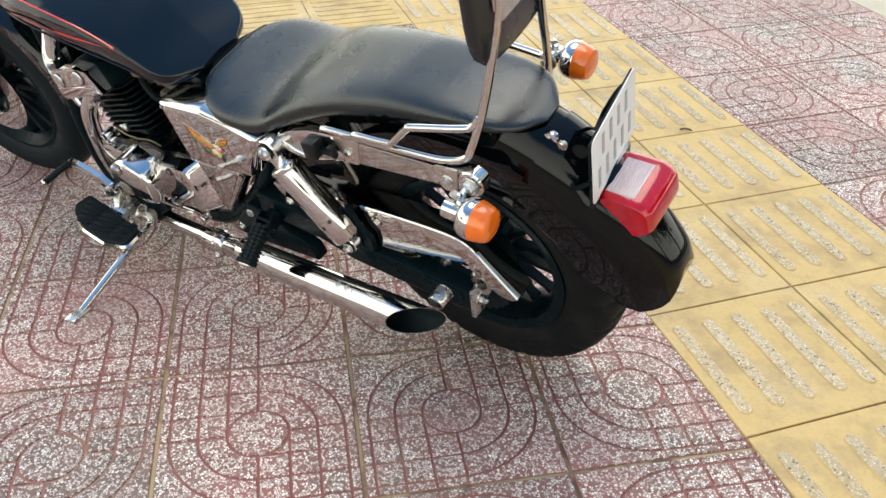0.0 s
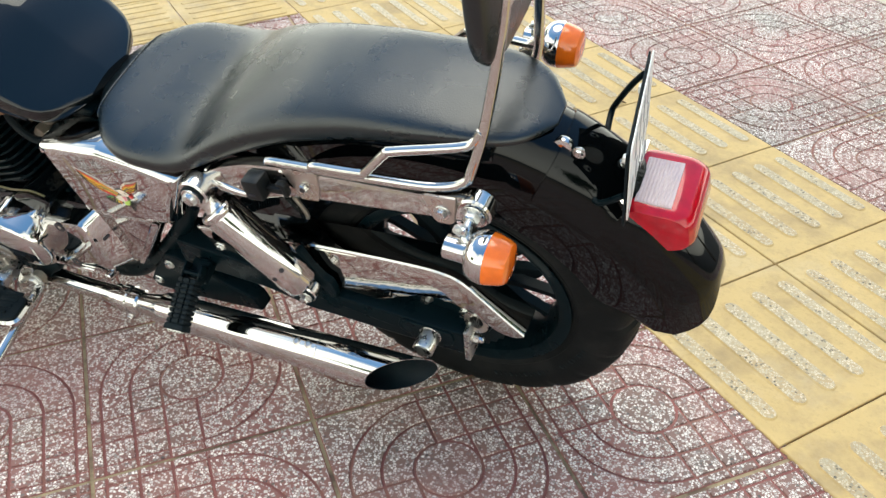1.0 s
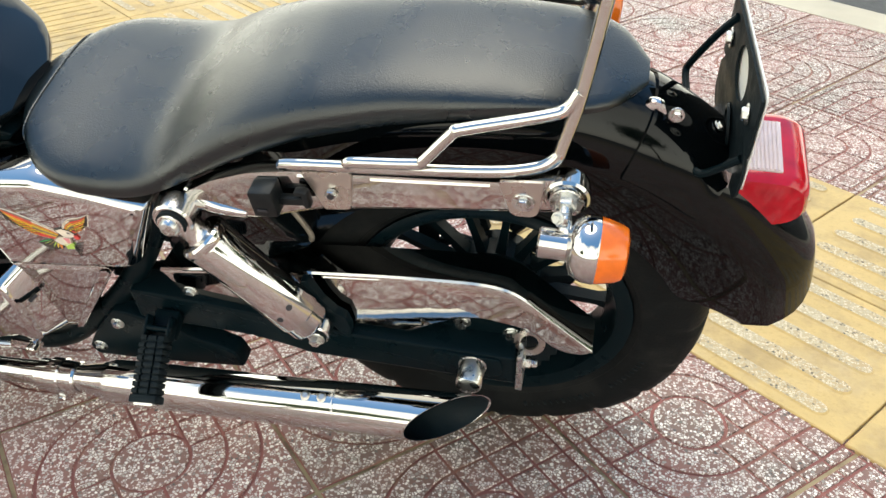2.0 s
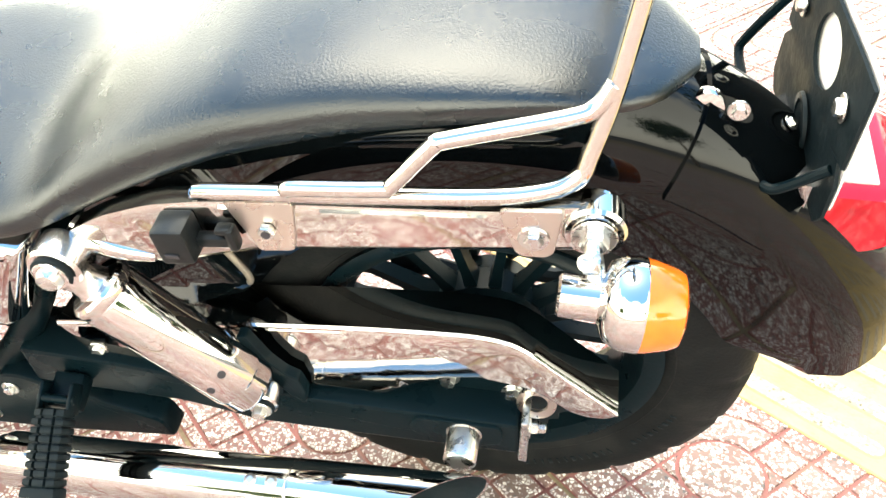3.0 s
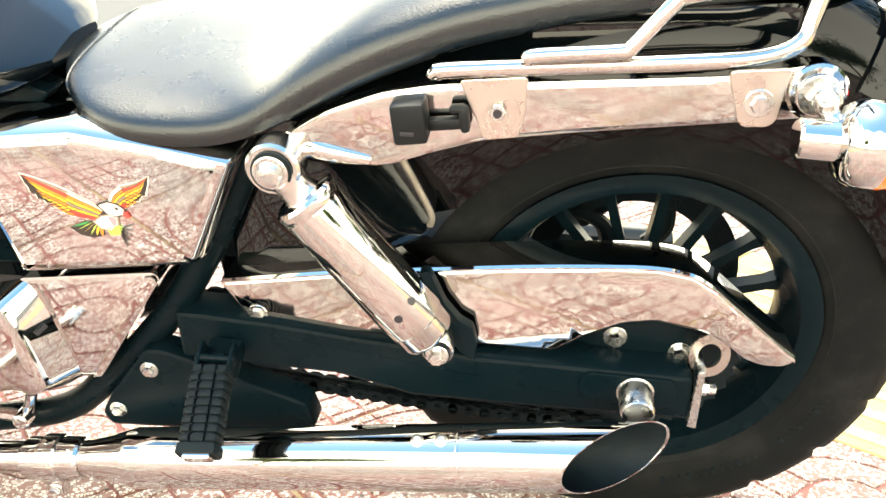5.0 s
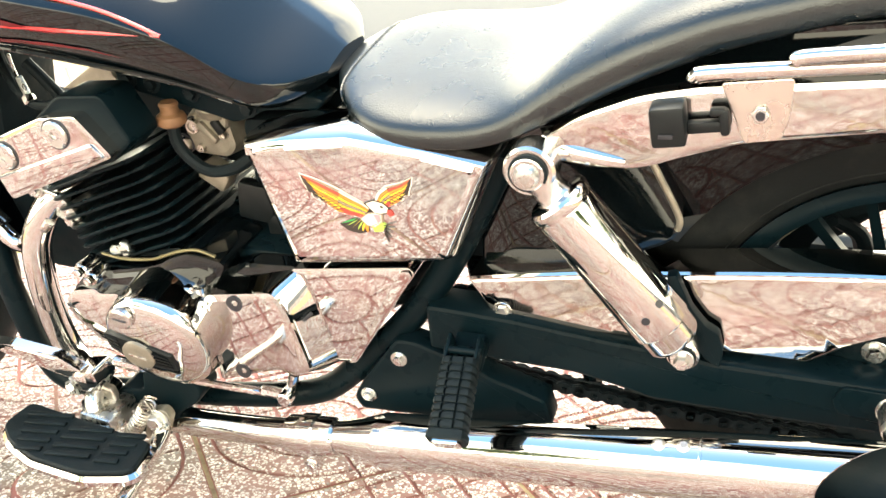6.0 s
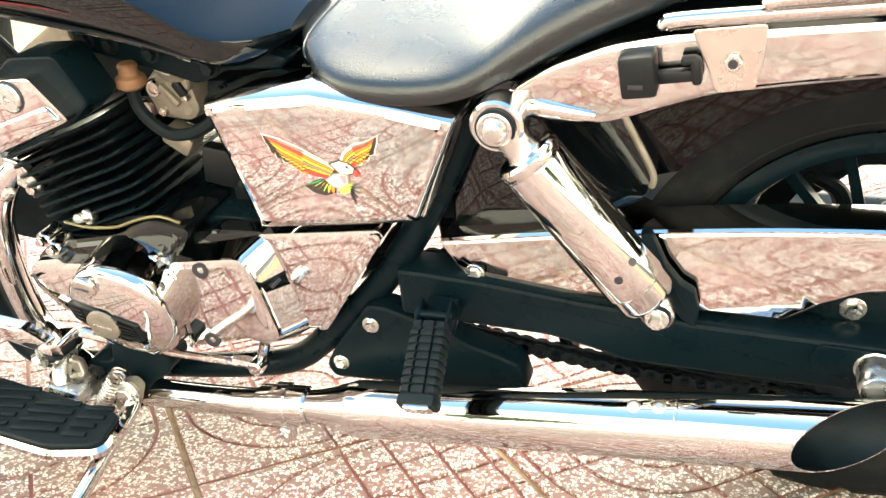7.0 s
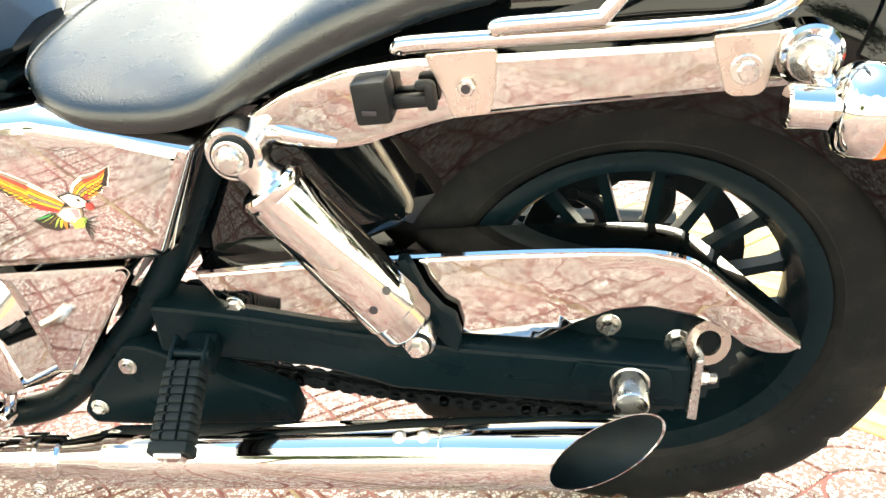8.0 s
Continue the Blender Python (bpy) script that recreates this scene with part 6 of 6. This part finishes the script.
FLAME = material("dark_red_flame_paint", (0.09, 0.004, 0.006), 0.05, 0.0, noise_scale=30, noise_amount=0.6, spec=0.42)
for tongue in range(4):
    bm = bmesh.new()
    rows = []
    for k in range(12):
        t = k / 11
        x = -1.2 + (0.42 - 0.06 * tongue) * t
        c = -0.32 + 0.13 * tongue + 0.16 * t + 0.03 * math.sin(9 * t + 2 * tongue)
        h = 0.05 * (1 - t) ** 0.7
        rows.append([tank_point(x, c + h * (s / 2 - 1), 0.0016) for s in range(5)])
    vs = [[bm.verts.new(p) for p in r] for r in rows]
    for a, b in zip(vs, vs[1:]):
        for s in range(4):
            bm.faces.new((a[s], b[s], b[s + 1], a[s + 1]))
    part("flame_paint", bm, FLAME, tank, "dark red flame painted on the tank flank")

# black panels under the seat and behind the shock
bm = bmesh.new()
add_plate(bm, [(-0.6, 0.235), (-0.6, 0.275), (-0.42, 0.275), (-0.3, 0.3), (-0.2, 0.35), (0.0, 0.385), (0.1, 0.385), (0.1, 0.3), (-0.1, 0.28), (-0.3, 0.2), (-0.46, 0.18)], -0.09, -0.115, 0.004, 0.01)
part("seat_side_panel", bm, GLOSS, bike, "glossy black panel under the seat")
bm = bmesh.new()
add_plate(bm, [(-0.48, 0.03), (-0.5, 0.26), (-0.3, 0.26), (-0.318, 0.1), (-0.325, 0.03)], 0.02, -0.07, 0.004, 0.01)
part("inner_mudguard", bm, GLOSS, bike, "black inner mudguard")
# added shell, not a seen part: it darkens the gap above the tyre
bm = bmesh.new()
rings = []
for k in range(25):
    a = radians(98 + 100 * k / 24)
    outer = [(0.332, -0.078), (0.338, -0.084), (0.346, -0.08), (0.348, 0.0), (0.346, 0.08), (0.338, 0.084), (0.332, 0.078), (0.336, 0.0)]
    rings.append([V(r * math.cos(a), y - 0.008, r * math.sin(a)) for r, y in outer])
add_rings(bm, rings)
part("dark_gap_shell", bm, SATIN, bike, "added black shell that keeps the gap over the tyre dark")
bm = bmesh.new()
STRUT = [(-0.44, 0.262), (-0.27, 0.262), (-0.243, 0.212), (-0.222, 0.168), (-0.232, 0.138), (-0.3, 0.105), (-0.44, 0.08)]
add_cast(bm, STRUT, STRUT, -0.1, -0.122, 0.004, 0.01, 0.003, 0.03)
strut = part("side_panel", bm, GLOSS, bike, "glossy black panel behind the shock absorber")
bm = bmesh.new()
add_tube(bm, [(-0.266, -0.124, 0.25), (-0.246, -0.125, 0.21), (-0.227, -0.124, 0.168), (-0.228, -0.122, 0.152)], 0.0036, 10)
part("panel_strip", bm, CASTING, strut, "dull grey edge strip")
bm = bmesh.new()
add_box(bm, (-1.19, -0.02, 0.27), (0.14, 0.12, 0.13), 0.02, (0, 15, 0))
neck = part("steering_neck", bm, DARK, bike, "black frame neck with a finned regulator")
for k in range(7):
    bm = bmesh.new()
    add_box(bm, (-1.165 - 0.012 * k, -0.085, 0.225), (0.004, 0.03, 0.07), 0.001, (0, 20, 0))
    part("regulator_fin", bm, DARK, neck)
# two plates added only to make the gaps ahead of the engine dark
bm = bmesh.new()
add_plate(bm, [(-1.2, 0.12), (-1.02, 0.17), (-0.98, 0.05), (-1.02, -0.03), (-1.17, -0.02)], 0.04, -0.06, 0.006, 0.02)
add_plate(bm, [(-1.44, 0.16), (-1.3, 0.22), (-1.17, 0.2), (-1.0, 0.12), (-1.0, -0.05), (-1.2, -0.08), (-1.35, -0.08), (-1.44, 0.0)], 0.11, 0.07, 0.006, 0.02)
part("front_dark_plates", bm, DARK, bike, "added black plates that darken the space ahead of the engine")
bar_part("breather_hose", [(-1.13, -0.05, 0.34), (-1.1, -0.07, 0.28), (-1.06, -0.08, 0.25), (-1.0, -0.08, 0.255)], 0.007, RUBBER, "", 10)

# ---- trees round the place ----
LEAF = material("green_leaf", (0.05, 0.1, 0.025), 0.5, 0.0, noise_scale=3, noise_amount=0.5)
BARK = material("grey_bark", (0.13, 0.1, 0.07), 0.85, 0.0, noise_scale=12, noise_amount=0.4, bump=0.6, bump_scale=40)


def tree(x, y, height, spread, seed):
    rnd = random.Random(seed)
    root = tagged(new("tree"), "leafy street tree beside the footway", "tree", group="street trees")
    root.location = (x, y, -0.16)
    bm = bmesh.new()
    add_tube(bm, [(0, 0, 0), (0.05, 0.03, height * 0.2), (-0.04, 0.05, height * 0.42)], (0.16, 0.1), 12)
    trunk = part("trunk", bm, BARK, root)
    tips = []
    for k in range(9):
        a, e = rnd.uniform(0, 6.28), rnd.uniform(0.25, 1.2)
        r = spread * rnd.uniform(0.5, 0.95)
        tip = V(math.cos(a) * math.cos(e) * r, math.sin(a) * math.cos(e) * r, height * 0.45 + math.sin(e) * r * 0.95)
        bm = bmesh.new()
        add_tube(bm, [(-0.04, 0.05, height * 0.4), tip * 0.5 + V(0, 0, height * 0.22), tip], (0.06, 0.015), 8)
        part("limb", bm, BARK, root)
        tips.append(tip)
    verts, faces = [], []
    for k in range(5200):
        c = rnd.choice(tips)
        p = c + V(rnd.gauss(0, 1), rnd.gauss(0, 1), rnd.gauss(0, 0.8)) * spread * 0.27
        d = V(rnd.gauss(0, 1), rnd.gauss(0, 1), rnd.gauss(0, 0.6)).normalized()
        q = d.cross(V(rnd.gauss(0, 1), rnd.gauss(0, 1), rnd.gauss(0, 1))).normalized()
        s = rnd.uniform(0.07, 0.15)
        i = len(verts)
        verts += [p - d * s, p + q * s * 0.45, p + d * s, p - q * s * 0.45]
        faces.append((i, i + 1, i + 2, i + 3))
    me = bpy.data.meshes.new("crown")
    me.from_pydata(verts, [], faces)
    me.materials.append(LEAF)
    crown = new("crown", me)
    crown.parent = root
    return root


tree(-9.5, 6.0, 5.0, 2.0, 3)
tree(5.8, 1.2, 5.2, 2.3, 11)
tree(5.2, 5.2, 5.0, 2.2, 14)
tree(8.5, -9.5, 6.0, 2.2, 5)
tree(-8.5, -9.0, 6.5, 2.2, 8)

# ---- paving tiles ----
PITCH, ANGLE = 0.395, radians(44)
RU, RW = V(math.cos(ANGLE), math.sin(ANGLE), 0), V(-math.sin(ANGLE), math.cos(ANGLE), 0)
CORNER = V(-0.239, 1.218, 0)
red_mesh, far_mesh = tile_mesh("tile", PITCH), tile_mesh("tile", 0.4)
bar = bar_mesh("guide_tile", 0.4, 5, 0.036, True, 1.0)
rib = bar_mesh("guide_tile", 0.4, 7, 0.026, False, 1.12)


def turned(p, angle, quarter):
    return Matrix.Translation(p) @ Matrix.Rotation(angle + quarter * math.pi / 2, 4, "Z")


rest = []
for i in range(-24, 22):
    for j in range(-20, 24):
        c = CORNER + RU * PITCH * (i + 0.5) + RW * PITCH * (j + 0.5)
        q = c - ORIGIN
        u, w = q.dot(U), q.dot(W)
        if u > 0.24 or (2.66 < w < 3.34 and u > -9.0):
            continue
        if (c - V(-0.7, 1.0, 0)).length < 2.75 and w < 2.66:
            repeat("tile", red_mesh, pavement, turned(c, ANGLE, (i + j) % 2 + random.choice((0, 2))))
        else:
            rest.append(c)
far_bm = bmesh.new()
for c in rest:
    h = PITCH * 0.4915
    add_rings(far_bm, [[c + RU * x * k + RW * y * k + V(0, 0, z) for x, y in ((-h, -h), (h, -h), (h, h), (-h, h))] for k, z in ((1, -0.03), (1, -0.004), (0.99, -0.003))])
    for a in range(3):
        for b in range(3):
            m = c + RU * PITCH * 0.325 * (a - 1) + RW * PITCH * 0.325 * (b - 1)
            far_bm.faces.new([far_bm.verts.new(m + RU * PITCH * 0.155 * x + RW * PITCH * 0.155 * y) for x, y in ((-1, -1), (1, -1), (1, 1), (-1, 1))]).material_index = 1
far_tiles = part("far_tiles", far_bm, [GROOVE, RED_TILE], pavement)
tagged(far_tiles, "red terrazzo tiles farther along the footway", kind="stuff")
yellow_angle = math.atan2(U.y, U.x)
for i in range(2):
    for j in range(-20, 26):
        repeat("guide_tile", bar, pavement, turned(at_uw(0.4 * (i + 0.5), 0.4 * (j + 0.5), 0.001), yellow_angle, 0))
for i in range(-22, 0):
    for j in range(6, 9):
        repeat("guide_tile", rib, pavement, turned(at_uw(0.4 * (i + 0.5), 0.4 * (j + 0.5), 0.001), yellow_angle, 1))
for i in range(2, 5):
    for j in range(-20, 26):
        repeat("tile", far_mesh, pavement, turned(at_uw(0.4 * (i + 0.5), 0.4 * (j + 0.5)), yellow_angle, (i + j) % 2))

# a dry leaf lying on the yellow tiles
leaf_bm = bmesh.new()
for k in range(6):
    t = k / 5
    w = 0.007 * math.sin(math.pi * (0.1 + 0.85 * t))
    for s in (-1, 0, 1):
        leaf_bm.verts.new((0.04 * (t - 0.5), s * w, 0.004 + 0.004 * abs(s) + 0.004 * math.sin(3 * t)))
leaf_bm.verts.ensure_lookup_table()
for k in range(5):
    for s in range(2):
        a = 3 * k + s
        leaf_bm.faces.new([leaf_bm.verts[i] for i in (a, a + 3, a + 4, a + 1)])
bmesh.ops.solidify(leaf_bm, geom=leaf_bm.faces[:], thickness=0.0006)
DRY = material("dry_leaf_brown", (0.12, 0.08, 0.045), 0.8, noise_scale=80, noise_amount=0.4)
dry_leaf = tagged(new("dry_leaf", mesh_of("dry_leaf", leaf_bm, DRY)), "small dry brown leaf lying on yellow tiles", "leaf")
dry_leaf.matrix_world = pose(-0.584, 2.702, 0.002, 0, 0, 20)
